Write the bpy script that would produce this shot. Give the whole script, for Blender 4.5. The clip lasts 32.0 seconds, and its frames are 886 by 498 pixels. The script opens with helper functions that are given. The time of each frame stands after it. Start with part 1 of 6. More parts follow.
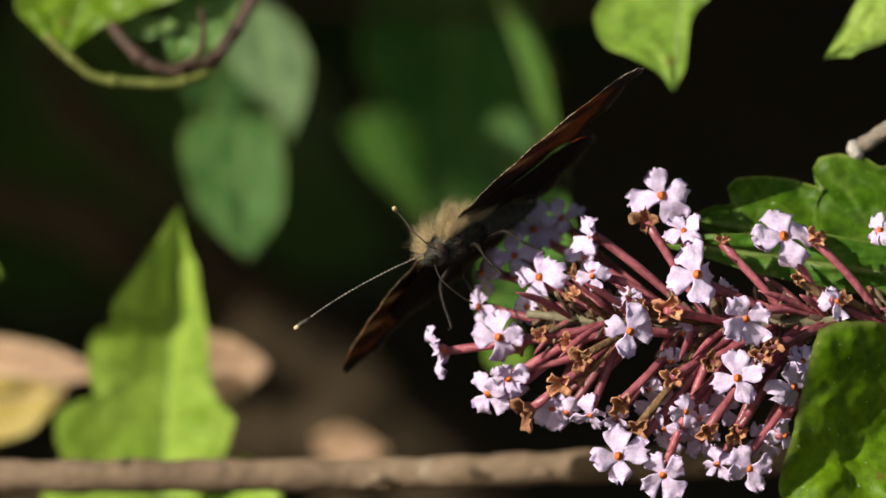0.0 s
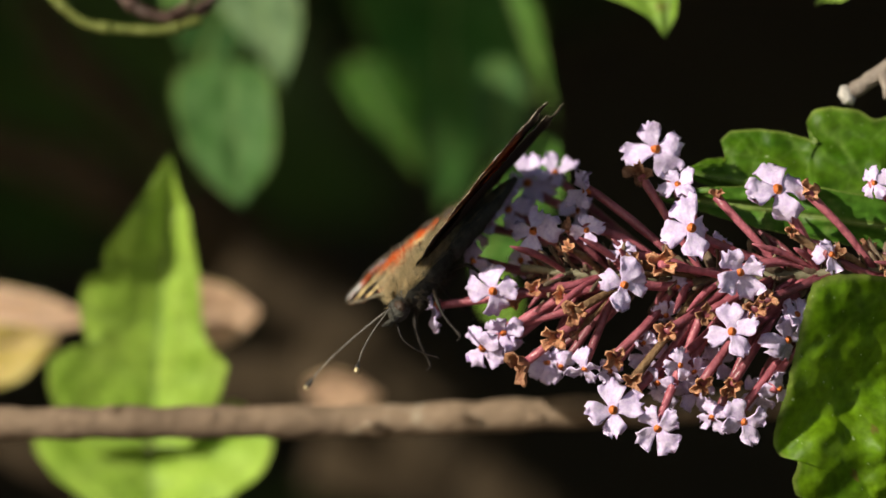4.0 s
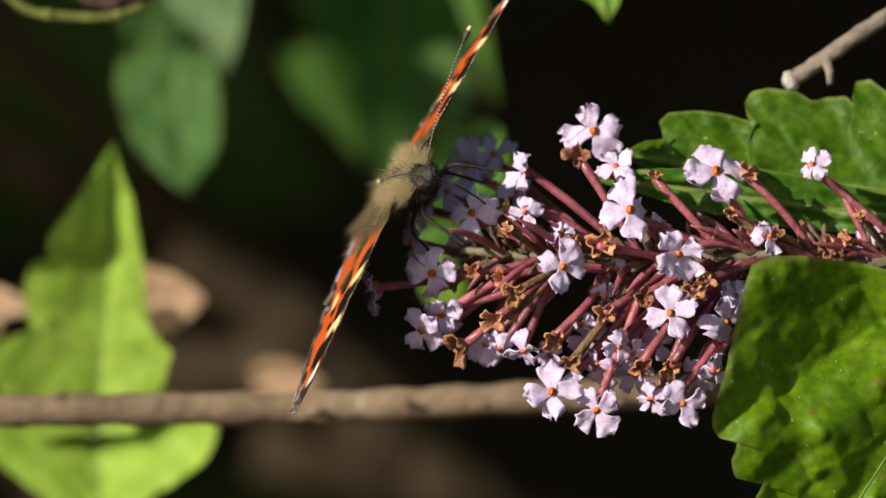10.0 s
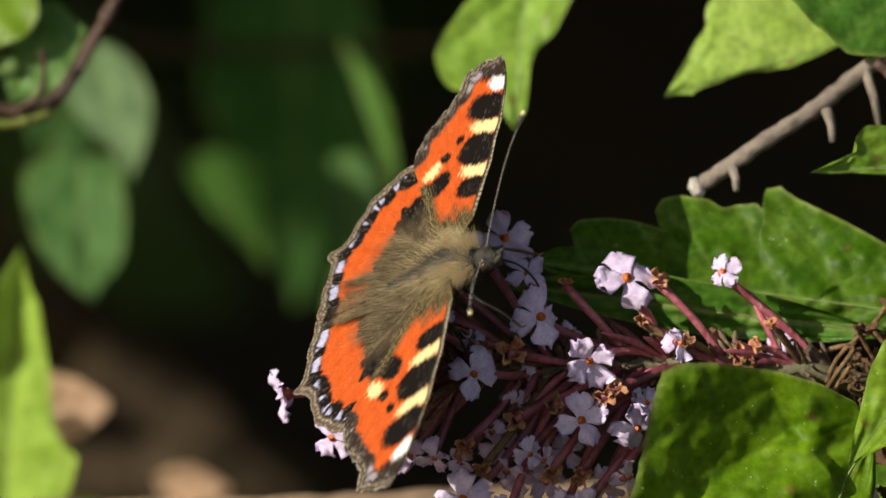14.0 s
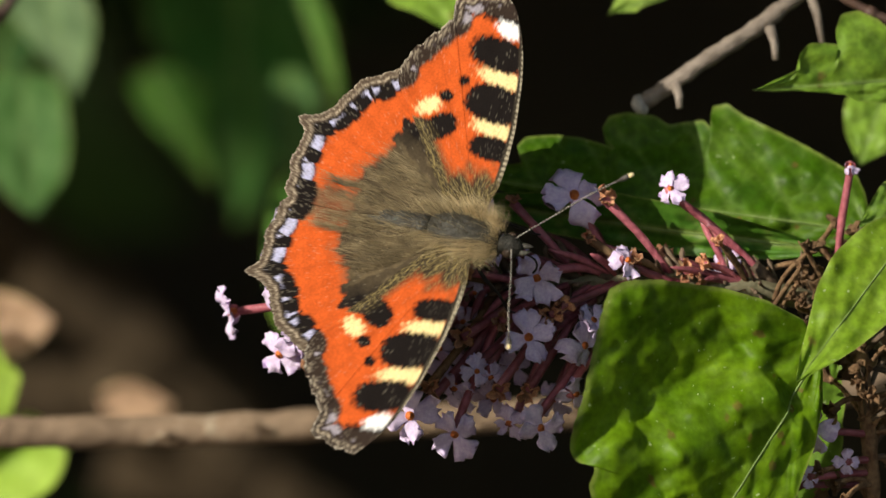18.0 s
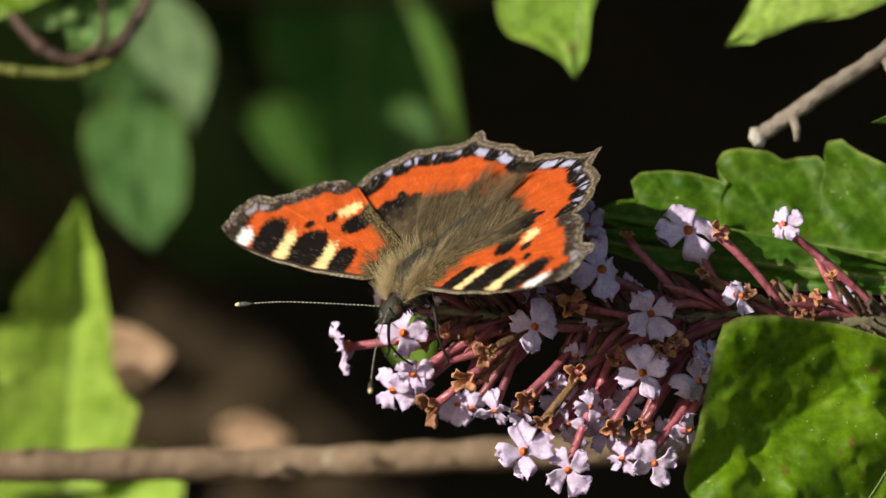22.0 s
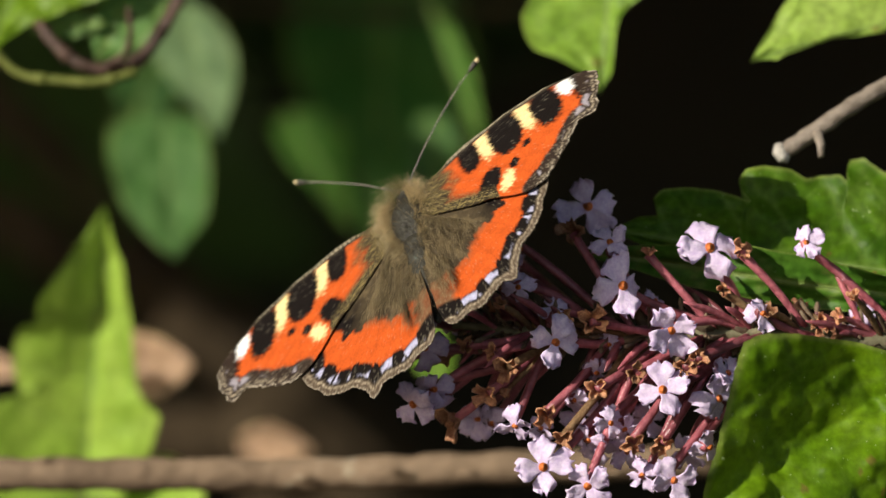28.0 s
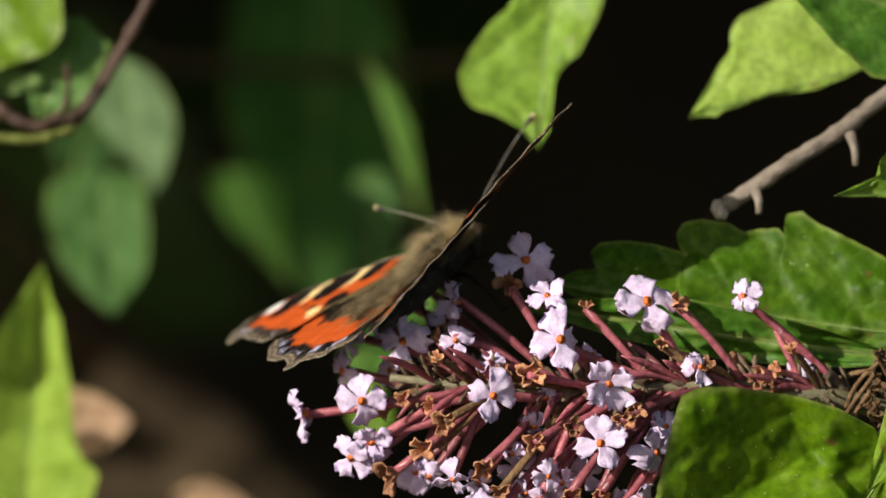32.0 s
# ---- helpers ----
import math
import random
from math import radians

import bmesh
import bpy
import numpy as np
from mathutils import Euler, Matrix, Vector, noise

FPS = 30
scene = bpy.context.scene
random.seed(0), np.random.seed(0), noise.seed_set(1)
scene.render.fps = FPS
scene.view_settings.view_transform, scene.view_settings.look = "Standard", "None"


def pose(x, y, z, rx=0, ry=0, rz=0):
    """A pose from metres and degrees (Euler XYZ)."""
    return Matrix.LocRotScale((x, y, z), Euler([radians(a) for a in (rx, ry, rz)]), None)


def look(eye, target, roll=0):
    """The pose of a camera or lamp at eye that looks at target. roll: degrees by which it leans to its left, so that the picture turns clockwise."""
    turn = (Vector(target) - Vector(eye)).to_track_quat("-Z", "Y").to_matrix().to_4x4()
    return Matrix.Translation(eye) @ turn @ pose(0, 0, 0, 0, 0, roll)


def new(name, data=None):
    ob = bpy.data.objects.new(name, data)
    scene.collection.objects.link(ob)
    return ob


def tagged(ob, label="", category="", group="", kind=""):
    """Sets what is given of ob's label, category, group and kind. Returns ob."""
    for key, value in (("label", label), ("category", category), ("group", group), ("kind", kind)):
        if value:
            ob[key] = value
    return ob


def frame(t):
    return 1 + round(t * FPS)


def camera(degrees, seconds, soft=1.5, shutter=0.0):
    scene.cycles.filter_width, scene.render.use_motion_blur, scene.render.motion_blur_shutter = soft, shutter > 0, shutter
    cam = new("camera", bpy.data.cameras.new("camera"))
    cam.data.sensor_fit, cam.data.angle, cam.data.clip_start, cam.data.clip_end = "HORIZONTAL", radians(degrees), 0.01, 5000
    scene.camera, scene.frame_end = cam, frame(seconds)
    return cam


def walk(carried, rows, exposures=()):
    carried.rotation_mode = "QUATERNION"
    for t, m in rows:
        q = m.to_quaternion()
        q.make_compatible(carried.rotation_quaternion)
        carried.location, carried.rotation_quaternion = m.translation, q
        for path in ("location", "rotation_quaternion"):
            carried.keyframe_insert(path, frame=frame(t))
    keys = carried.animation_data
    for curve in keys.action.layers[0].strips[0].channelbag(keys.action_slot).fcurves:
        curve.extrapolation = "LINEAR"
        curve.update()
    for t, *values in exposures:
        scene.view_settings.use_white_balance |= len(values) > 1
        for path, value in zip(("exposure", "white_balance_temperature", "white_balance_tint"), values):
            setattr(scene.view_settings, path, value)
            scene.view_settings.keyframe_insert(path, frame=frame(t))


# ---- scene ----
# ---- the camera: a long lens held by hand, one and a half metres off ----
MM = 0.001
EYE = Vector((7 * MM, -1.5, 1.2 + 6 * MM))
cam = camera(3.327, 32.0, soft=1.5)
cam.data.dof.use_dof = True
cam.data.dof.focus_distance = 1.493
cam.data.dof.aperture_fstop = 22.0


def aim(x, z, roll):
    """The camera turned to a point of the flower's plane, given in mm."""
    return look(EYE, (x * MM, 0, 1.2 + z * MM), roll)


walk(cam, [
    (0, aim(-0.09, 7.64, 0.12)),
    (0.5, aim(-0.41, 7.75, 0.16)),
    (1, aim(-0.09, 8.60, 0.17)),
    (1.5, aim(0.02, 9.13, 0.13)),
    (2, aim(-1.44, 8.05, 0.12)),
    (2.5, aim(-1.32, 7.40, 0.13)),
    (4.5, aim(-0.20, 0.32, -0.11)),
    (5, aim(-4.97, -0.83, -0.05)),
    (5.5, aim(-6.67, -0.10, 0.01)),
    (6, aim(-6.28, 1.37, 0.08)),
    (6.5, aim(-6.09, 1.61, 0.08)),
    (7, aim(-1.46, 1.72, -0.02)),
    (7.5, aim(-0.21, 1.43, -0.12)),
    (8, aim(0.19, 0.11, -0.08)),
    (8.5, aim(2.29, -1.18, 0.01)),
    (9, aim(3.27, -1.17, -0.00)),
    (9.5, aim(5.43, -0.20, -0.10)),
    (10, aim(6.22, 1.00, -0.15)),
    (10.5, aim(5.38, 0.21, -0.11)),
    (11, aim(3.55, 1.96, -0.12)),
    (11.5, aim(3.75, 3.55, -0.22)),
    (12, aim(6.13, 7.78, -0.37)),
    (12.5, aim(7.96, 8.47, -0.48)),
    (13, aim(10.96, 11.07, -0.47)),
    (13.5, aim(15.12, 11.73, -0.33)),
    (14, aim(15.47, 11.46, -0.16)),
    (14.5, aim(13.44, 7.56, 0.00)),
    (16.5, aim(17.34, 5.64, -0.06)),
    (17, aim(17.99, 5.14, -0.04)),
    (17.5, aim(19.99, 3.35, -0.04)),
    (18, aim(21.04, 3.31, -0.10)),
    (18.5, aim(21.35, 4.78, -0.23)),
    (19, aim(21.40, 4.34, -0.33)),
    (19.5, aim(20.14, 5.85, -0.34)),
    (20, aim(16.23, 6.22, -0.28)),
    (20.5, aim(14.31, 5.94, -0.22)),
    (21, aim(11.95, 6.67, -0.19)),
    (21.5, aim(11.05, 7.00, -0.16)),
    (22, aim(9.51, 6.51, -0.13)),
    (22.5, aim(7.04, 6.76, -0.06)),
    (23, aim(6.55, 7.47, 0.02)),
    (23.5, aim(7.25, 8.81, 0.04)),
    (24, aim(9.37, 8.64, 0.00)),
    (24.5, aim(8.28, 4.55, -0.08)),
    (25, aim(4.95, 0.55, -0.19)),
    (25.5, aim(2.78, 0.26, -0.26)),
    (27.5, aim(6.28, 4.77, 0.41)),
    (28, aim(7.22, 7.71, 0.47)),
    (28.5, aim(6.45, 8.44, 0.52)),
    (29, aim(6.45, 8.43, 0.52)),
    (29.5, aim(8.47, 10.54, 0.48)),
    (30, aim(11.60, 11.92, 0.47)),
    (30.5, aim(12.62, 12.06, 0.51)),
    (31, aim(12.48, 13.23, 0.53)),
    (31.5, aim(12.99, 13.98, 0.49)),
    (32, aim(13.26, 13.36, 0.42)),
], exposures=[(0, 0.11, 6750, 8), (32, 0.11, 6750, 8)])

# ---- light: a high sun from the front and side, and the sky ----
TO_SUN = Vector((-0.66, -0.62, 0.36)).normalized()
world = bpy.data.worlds.new("sky")
scene.world = world
world.use_nodes = True
wn = world.node_tree.nodes
sky = wn.new("ShaderNodeTexSky")
sky.sky_type, sky.sun_disc = "NISHITA", False
sky.sun_elevation = math.asin(TO_SUN.z)
sky.sun_rotation = math.atan2(TO_SUN.x, TO_SUN.y)
world.node_tree.links.new(sky.outputs["Color"], wn["Background"].inputs["Color"])
wn["Background"].inputs["Strength"].default_value = 0.105
sun = new("sun", bpy.data.lights.new("sun", "SUN"))
sun.data.energy, sun.data.angle, sun.data.color = 5.0, radians(0.53), (1.0, 0.94, 0.84)
sun.matrix_world = look(TO_SUN * 3 + Vector((0, 0, 1.2)), (0, 0, 1.2))


# ---- materials ----
def surface(name, low, high, scale=300.0, rough=0.5, bump=0.2, fine=4.0, glow_through=0.0, spec=0.4, vary=0.0, third=None):
    """A procedural material that wanders between colours at two scales, with relief; scale is per metre."""
    m = bpy.data.materials.new(name)
    m.use_nodes = True
    n, k = m.node_tree.nodes, m.node_tree.links
    b = n["Principled BSDF"]
    out = n["Material Output"]
    co = n.new("ShaderNodeTexCoord")
    big = n.new("ShaderNodeTexNoise")
    big.inputs["Scale"].default_value, big.inputs["Detail"].default_value = scale, 4
    small = n.new("ShaderNodeTexNoise")
    small.inputs["Scale"].default_value, small.inputs["Detail"].default_value = scale * fine, 3
    for t in (big, small):
        k.new(co.outputs["Object"], t.inputs["Vector"])
    both = n.new("ShaderNodeMath")
    both.operation = "MULTIPLY_ADD"
    both.inputs[1].default_value, both.inputs[2].default_value = 0.6, 0.0
    k.new(big.outputs["Fac"], both.inputs[0])
    add = n.new("ShaderNodeMath")
    add.operation = "MULTIPLY_ADD"
    add.inputs[1].default_value = 0.4
    k.new(small.outputs["Fac"], add.inputs[0])
    k.new(both.outputs[0], add.inputs[2])
    ramp = n.new("ShaderNodeValToRGB")
    ramp.color_ramp.elements[0].position, ramp.color_ramp.elements[1].position = 0.36, 0.64
    ramp.color_ramp.elements[0].color, ramp.color_ramp.elements[1].color = (*low, 1), (*high, 1)
    if third:
        e = ramp.color_ramp.elements.new(0.72)
        e.color = (*third, 1)
    k.new(add.outputs[0], ramp.inputs["Fac"])
    colour = ramp.outputs["Color"]
    if vary:
        info = n.new("ShaderNodeObjectInfo")
        hsv = n.new("ShaderNodeHueSaturation")
        span = n.new("ShaderNodeMapRange")
        span.inputs["To Min"].default_value, span.inputs["To Max"].default_value = 1 - vary, 1 + vary
        k.new(info.outputs["Random"], span.inputs["Value"])
        k.new(span.outputs["Result"], hsv.inputs["Value"])
        k.new(colour, hsv.inputs["Color"])
        colour = hsv.outputs["Color"]
    k.new(colour, b.inputs["Base Color"])
    b.inputs["Roughness"].default_value = rough
    b.inputs["Specular IOR Level"].default_value = spec
    if bump:
        bp = n.new("ShaderNodeBump")
        bp.inputs["Strength"].default_value, bp.inputs["Distance"].default_value = bump, 0.0004
        k.new(small.outputs["Fac"], bp.inputs["Height"])
        k.new(bp.outputs["Normal"], b.inputs["Normal"])
    if glow_through:
        tr = n.new("ShaderNodeBsdfTranslucent")
        mix = n.new("ShaderNodeMixShader")
        mix.inputs["Fac"].default_value = glow_through
        k.new(colour, tr.inputs["Color"])
        k.new(b.outputs[0], mix.inputs[1])
        k.new(tr.outputs[0], mix.inputs[2])
        k.new(mix.outputs[0], out.inputs["Surface"])
    return m


def painted(name, rough=0.6, spec=0.3, glow_through=0.0, grain=2500.0, bump=0.3, sheen=0.0, depth=0.0001, cells=0, relief=0.0005, flecks=0.0, lowest=0.72, highest=1.25):
    """A material that takes its pattern from the mesh's own colours, broken up by grain."""
    m = bpy.data.materials.new(name)
    m.use_nodes = True
    n, k = m.node_tree.nodes, m.node_tree.links
    b = n["Principled BSDF"]
    at = n.new("ShaderNodeAttribute")
    at.attribute_name = "pattern"
    co = n.new("ShaderNodeTexCoord")
    no = n.new("ShaderNodeTexNoise")
    no.inputs["Scale"].default_value, no.inputs["Detail"].default_value = grain, 3
    k.new(co.outputs["Object"], no.inputs["Vector"])
    span = n.new("ShaderNodeMapRange")
    span.inputs["From Min"].default_value, span.inputs["From Max"].default_value = 0.3, 0.7
    span.inputs["To Min"].default_value, span.inputs["To Max"].default_value = lowest, highest
    k.new(no.outputs["Fac"], span.inputs["Value"])
    hsv = n.new("ShaderNodeHueSaturation")
    k.new(at.outputs["Color"], hsv.inputs["Color"])
    k.new(span.outputs["Result"], hsv.inputs["Value"])
    colour = hsv.outputs["Color"]
    if flecks:
        # pale dust and hair tips, their glints put into the colour
        dot = n.new("ShaderNodeTexNoise")
        dot.inputs["Scale"].default_value, dot.inputs["Detail"].default_value = 1900, 1
        k.new(co.outputs["Object"], dot.inputs["Vector"])
        cut = n.new("ShaderNodeMapRange")
        cut.inputs["From Min"].default_value, cut.inputs["From Max"].default_value = flecks, flecks + 0.05
        k.new(dot.outputs["Fac"], cut.inputs["Value"])
        pale = n.new("ShaderNodeMixRGB")
        pale.inputs["Color2"].default_value = (0.34, 0.44, 0.20, 1)
        k.new(cut.outputs["Result"], pale.inputs["Fac"])
        k.new(colour, pale.inputs["Color1"])
        colour = pale.outputs["Color"]
    k.new(colour, b.inputs["Base Color"])
    b.inputs["Roughness"].default_value, b.inputs["Specular IOR Level"].default_value = rough, spec
    b.inputs["Sheen Weight"].default_value = sheen
    bp = n.new("ShaderNodeBump")
    bp.inputs["Strength"].default_value, bp.inputs["Distance"].default_value = bump, depth
    k.new(no.outputs["Fac"], bp.inputs["Height"])
    k.new(bp.outputs["Normal"], b.inputs["Normal"])
    if cells:
        # the quilting between the finest veins
        vo = n.new("ShaderNodeTexVoronoi")
        vo.feature = "SMOOTH_F1"
        vo.inputs["Scale"].default_value, vo.inputs["Randomness"].default_value = cells, 1.0
        warp = n.new("ShaderNodeTexNoise")
        warp.inputs["Scale"].default_value = cells * 0.6
        k.new(co.outputs["Object"], warp.inputs["Vector"])
        shift = n.new("ShaderNodeVectorMath")
        shift.operation = "MULTIPLY_ADD"
        shift.inputs[1].default_value = (0.0012, 0.0012, 0.0012)
        k.new(warp.outputs["Color"], shift.inputs[0])
        k.new(co.outputs["Object"], shift.inputs[2])
        k.new(shift.outputs[0], vo.inputs["Vector"])
        quilted = n.new("ShaderNodeBump")
        quilted.invert = True
        quilted.inputs["Strength"].default_value, quilted.inputs["Distance"].default_value = 0.8, relief
        k.new(vo.outputs["Distance"], quilted.inputs["Height"])
        k.new(quilted.outputs["Normal"], bp.inputs["Normal"])
    if glow_through:
        tr = n.new("ShaderNodeBsdfTranslucent")
        mix = n.new("ShaderNodeMixShader")
        mix.inputs["Fac"].default_value = glow_through
        k.new(colour, tr.inputs["Color"])
        k.new(b.outputs[0], mix.inputs[1])
        k.new(tr.outputs[0], mix.inputs[2])
        k.new(mix.outputs[0], n["Material Output"].inputs["Surface"])
    return m


WING = painted("wing_scales", rough=0.8, spec=0.08, glow_through=0.14, grain=4200, bump=0.5, lowest=0.86, highest=1.16)
LEAF = painted("leaf_blade", rough=0.48, spec=0.32, glow_through=0.30, grain=1500, bump=0.4, depth=0.00015, cells=420, relief=0.0004)
NEARLEAF = painted("quilted_leaf", rough=0.44, spec=0.14, glow_through=0.28, grain=1100, bump=0.3, depth=0.00012, cells=300, relief=0.0019, flecks=0.735)
BACKLEAF = painted("shade_leaf", rough=0.6, spec=0.15, glow_through=0.30, grain=700, bump=0.2, depth=0.00012)
PETAL = surface("petal", (0.63, 0.48, 0.76), (0.87, 0.75, 0.94), 2.2, 0.6, 0.22, 4, 0.22, 0.25, 0.08)
EYESPOT = surface("flower_throat", (0.55, 0.13, 0.03), (0.68, 0.21, 0.05), 2, 0.6, 0.1)
TUBE = surface("flower_tube", (0.20, 0.045, 0.06), (0.44, 0.135, 0.165), 330, 0.36, 0.35, 5, 0.12, 0.5, 0.45, (0.60, 0.34, 0.40))
CALYX = surface("calyx", (0.075, 0.048, 0.032), (0.18, 0.13, 0.085), 420, 0.7, 0.4, 4, 0.1, 0.3, 0.3)
STEM = surface("green_stem", (0.11, 0.10, 0.055), (0.22, 0.20, 0.125), 300, 0.65, 0.4, 5, 0.0, 0.3)
WITHERED = surface("withered_corolla", (0.34, 0.13, 0.07), (0.66, 0.36, 0.20), 2.2, 0.6, 0.4, 4, 0.25, 0.3, 0.4, (0.86, 0.64, 0.42))
DEAD = surface("dead_seedhead", (0.10, 0.05, 0.025), (0.27, 0.17, 0.09), 500, 0.8, 0.6, 4, 0.0, 0.2, 0.3)
BARK = surface("branch_bark", (0.15, 0.105, 0.07), (0.26, 0.185, 0.125), 110, 0.8, 0.8, 6, 0.0, 0.2, 0, (0.36, 0.30, 0.22))
TWIG = surface("grey_twig_bark", (0.12, 0.095, 0.075), (0.27, 0.225, 0.185), 200, 0.75, 0.7, 5, 0.0, 0.3, 0, (0.42, 0.38, 0.33))
SHOOT = surface("green_shoot", (0.09, 0.11, 0.02), (0.17, 0.19, 0.045), 250, 0.6, 0.4, 5, 0.0, 0.3)
VINE = surface("vine_bark", (0.045, 0.025, 0.018), (0.10, 0.055, 0.04), 200, 0.6, 0.5, 5)
DRY = surface("dry_leaf", (0.34, 0.20, 0.11), (0.58, 0.38, 0.25), 70, 0.8, 0.5, 6, 0.2, 0.2)
# browns taken near black to carry the shade of the hedge
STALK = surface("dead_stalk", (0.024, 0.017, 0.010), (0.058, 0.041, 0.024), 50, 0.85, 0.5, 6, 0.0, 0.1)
CHITIN = surface("dark_chitin", (0.008, 0.006, 0.005), (0.022, 0.016, 0.012), 1500, 0.5, 0.3, 4, 0.0, 0.25)
BODYSCALE = surface("body_scales", (0.016, 0.014, 0.011), (0.055, 0.052, 0.040), 900, 0.6, 0.6, 4, 0.0, 0.35, 0, (0.08, 0.11, 0.10))
FUR = surface("golden_fur", (0.56, 0.45, 0.25), (0.90, 0.78, 0.52), 900, 0.55, 0.0, 4, 0.55, 0.4)
SILK = surface("silky_wing_hair", (0.125, 0.095, 0.052), (0.42, 0.33, 0.185), 700, 0.45, 0.0, 4, 0.25, 0.4)
BACKFUR = surface("olive_back_fur", (0.035, 0.030, 0.020), (0.12, 0.10, 0.062), 900, 0.6, 0.0, 4, 0.2, 0.3)
FURDARK = surface("brown_fur", (0.016, 0.012, 0.009), (0.05, 0.038, 0.024), 900, 0.7, 0.0, 4, 0.1, 0.2)
EYEBALL = surface("compound_eye", (0.03, 0.018, 0.012), (0.07, 0.045, 0.03), 3000, 0.25, 0.4)
ANTENNA = surface("antenna_dark", (0.02, 0.016, 0.013), (0.10, 0.09, 0.08), 2600, 0.5, 0.2)
CLUBTIP = surface("antenna_pale_tip", (0.65, 0.50, 0.25), (0.80, 0.68, 0.42), 1500, 0.5, 0.2)
RING = surface("antenna_pale_ring", (0.45, 0.42, 0.36), (0.62, 0.58, 0.5), 1500, 0.5, 0.1)
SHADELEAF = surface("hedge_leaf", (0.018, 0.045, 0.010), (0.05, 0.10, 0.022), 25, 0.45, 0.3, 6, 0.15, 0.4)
EARTH = surface("garden_soil", (0.035, 0.024, 0.015), (0.09, 0.062, 0.04), 6, 0.95, 0.8, 9)
# near-black browns stand in for the deep shade inside the thicket
THICKET = surface("thicket_painted_shade", (0.007, 0.007, 0.004), (0.024, 0.020, 0.012), 9, 0.9, 0.5, 5)


# ---- building helpers ----
def place(u, v, d=0.0):
    """A point u mm across and v mm up in the flower's plane, pushed d mm back along the line of sight."""
    at = Vector((u * MM, 0, 1.2 + v * MM))
    return EYE + (at - EYE) * ((1.5 + d * MM) / 1.5)


def mesh_of(name, verts, faces, material, smooth=True):
    me = bpy.data.meshes.new(name)
    me.from_pydata([tuple(v) for v in verts], [], faces)
    me.materials.append(material)
    if smooth:
        me.polygons.foreach_set("use_smooth", [True] * len(me.polygons))
    me.update()
    return me


def child(name, me, parent, label="", m=None):
    ob = new(name, me)
    ob.parent = parent
    if m is not None:
        ob.matrix_basis = m
    if label:
        tagged(ob, label)
    return ob


def base(name, at=None):
    """An Empty that carries the parts of a thing."""
    ob = new(name)
    ob.empty_display_size = 0.002
    if at is not None:
        ob.location = at
    return ob


def tube_data(points, radii, sides=8, wobble=0.0, seed=0, caps=True):
    """Rings along a line of points, closed at both ends."""
    rnd = random.Random(seed)
    pts = [Vector(p) for p in points]
    verts, faces = [], []
    up = Vector((0.13, 0.31, 0.94))
    for i, p in enumerate(pts):
        way = (pts[min(i + 1, len(pts) - 1)] - pts[max(i - 1, 0)]).normalized()
        side = way.cross(up)
        if side.length < 1e-6:
            side = way.cross(Vector((1, 0, 0)))
        side.normalize()
        lift = side.cross(way)
        for j in range(sides):
            a = 2 * math.pi * j / sides
            r = radii[i] * (1 + wobble * rnd.uniform(-1, 1))
            verts.append(p + (side * math.cos(a) + lift * math.sin(a)) * r)
    for i in range(len(pts) - 1):
        for j in range(sides):
            a, b = i * sides + j, i * sides + (j + 1) % sides
            faces.append((a, b, b + sides, a + sides))
    if caps:
        faces.append(tuple(range(sides))[::-1])
        faces.append(tuple(range((len(pts) - 1) * sides, len(pts) * sides)))
    return verts, faces


def smooth_line(pts, n):
    """n points on a Catmull-Rom line through pts."""
    p = [Vector(q) for q in pts]
    p = [p[0] * 2 - p[1]] + p + [p[-1] * 2 - p[-2]]
    out = []
    spans = len(p) - 3
    for i in range(n):
        f = i / (n - 1) * spans
        s = min(int(f), spans - 1)
        t = f - s
        a, b, c, d = p[s:s + 4]
        out.append(0.5 * ((2 * b) + (c - a) * t + (2 * a - 5 * b + 4 * c - d) * t * t + (3 * b - 3 * c + d - a) * t ** 3))
    return out


def basis(way, up):
    """A turn whose z axis is way and whose y axis leans to up."""
    z = Vector(way).normalized()
    x = Vector(up).cross(z)
    if x.length < 1e-5:
        x = Vector((1, 0, 0)).cross(z)
    x.normalize()
    return Matrix((x, z.cross(x), z)).transposed().to_4x4()


def wave(x, y, s):
    """A cheap smooth noise of arrays x, y, about -1 to 1."""
    return (np.sin(1.7 * x + 2.3 * y + s) + np.sin(-2.9 * x + 1.1 * y + 2.1 * s + 1) + np.sin(4.3 * x + 3.7 * y + 0.7 * s) * 0.7
            + np.sin(7.9 * x - 6.1 * y + 1.3 * s) * 0.5) / 2.6


def blend(col, mask, colour):
    return col * (1 - mask[:, None]) + np.array(colour)[None] * mask[:, None]


def colour_mesh(me, col):
    at = me.color_attributes.new("pattern", "FLOAT_COLOR", "POINT")
    at.data.foreach_set("color", np.concatenate([np.clip(col, 0, 1), np.ones((len(col), 1))], 1).astype(np.float32).ravel())


def link_data(name, data, material, parent=None, label="", smooth=True):
    me = mesh_of(name, data[0], data[1], material, smooth)
    if parent is not None:
        return child(name, me, parent, label)
    return new(name, me)


def joined(parts):
    verts, faces = [], []
    for v, f in parts:
        o = len(verts)
        verts += v
        faces += [tuple(i + o for i in q) for q in f]
    return verts, faces


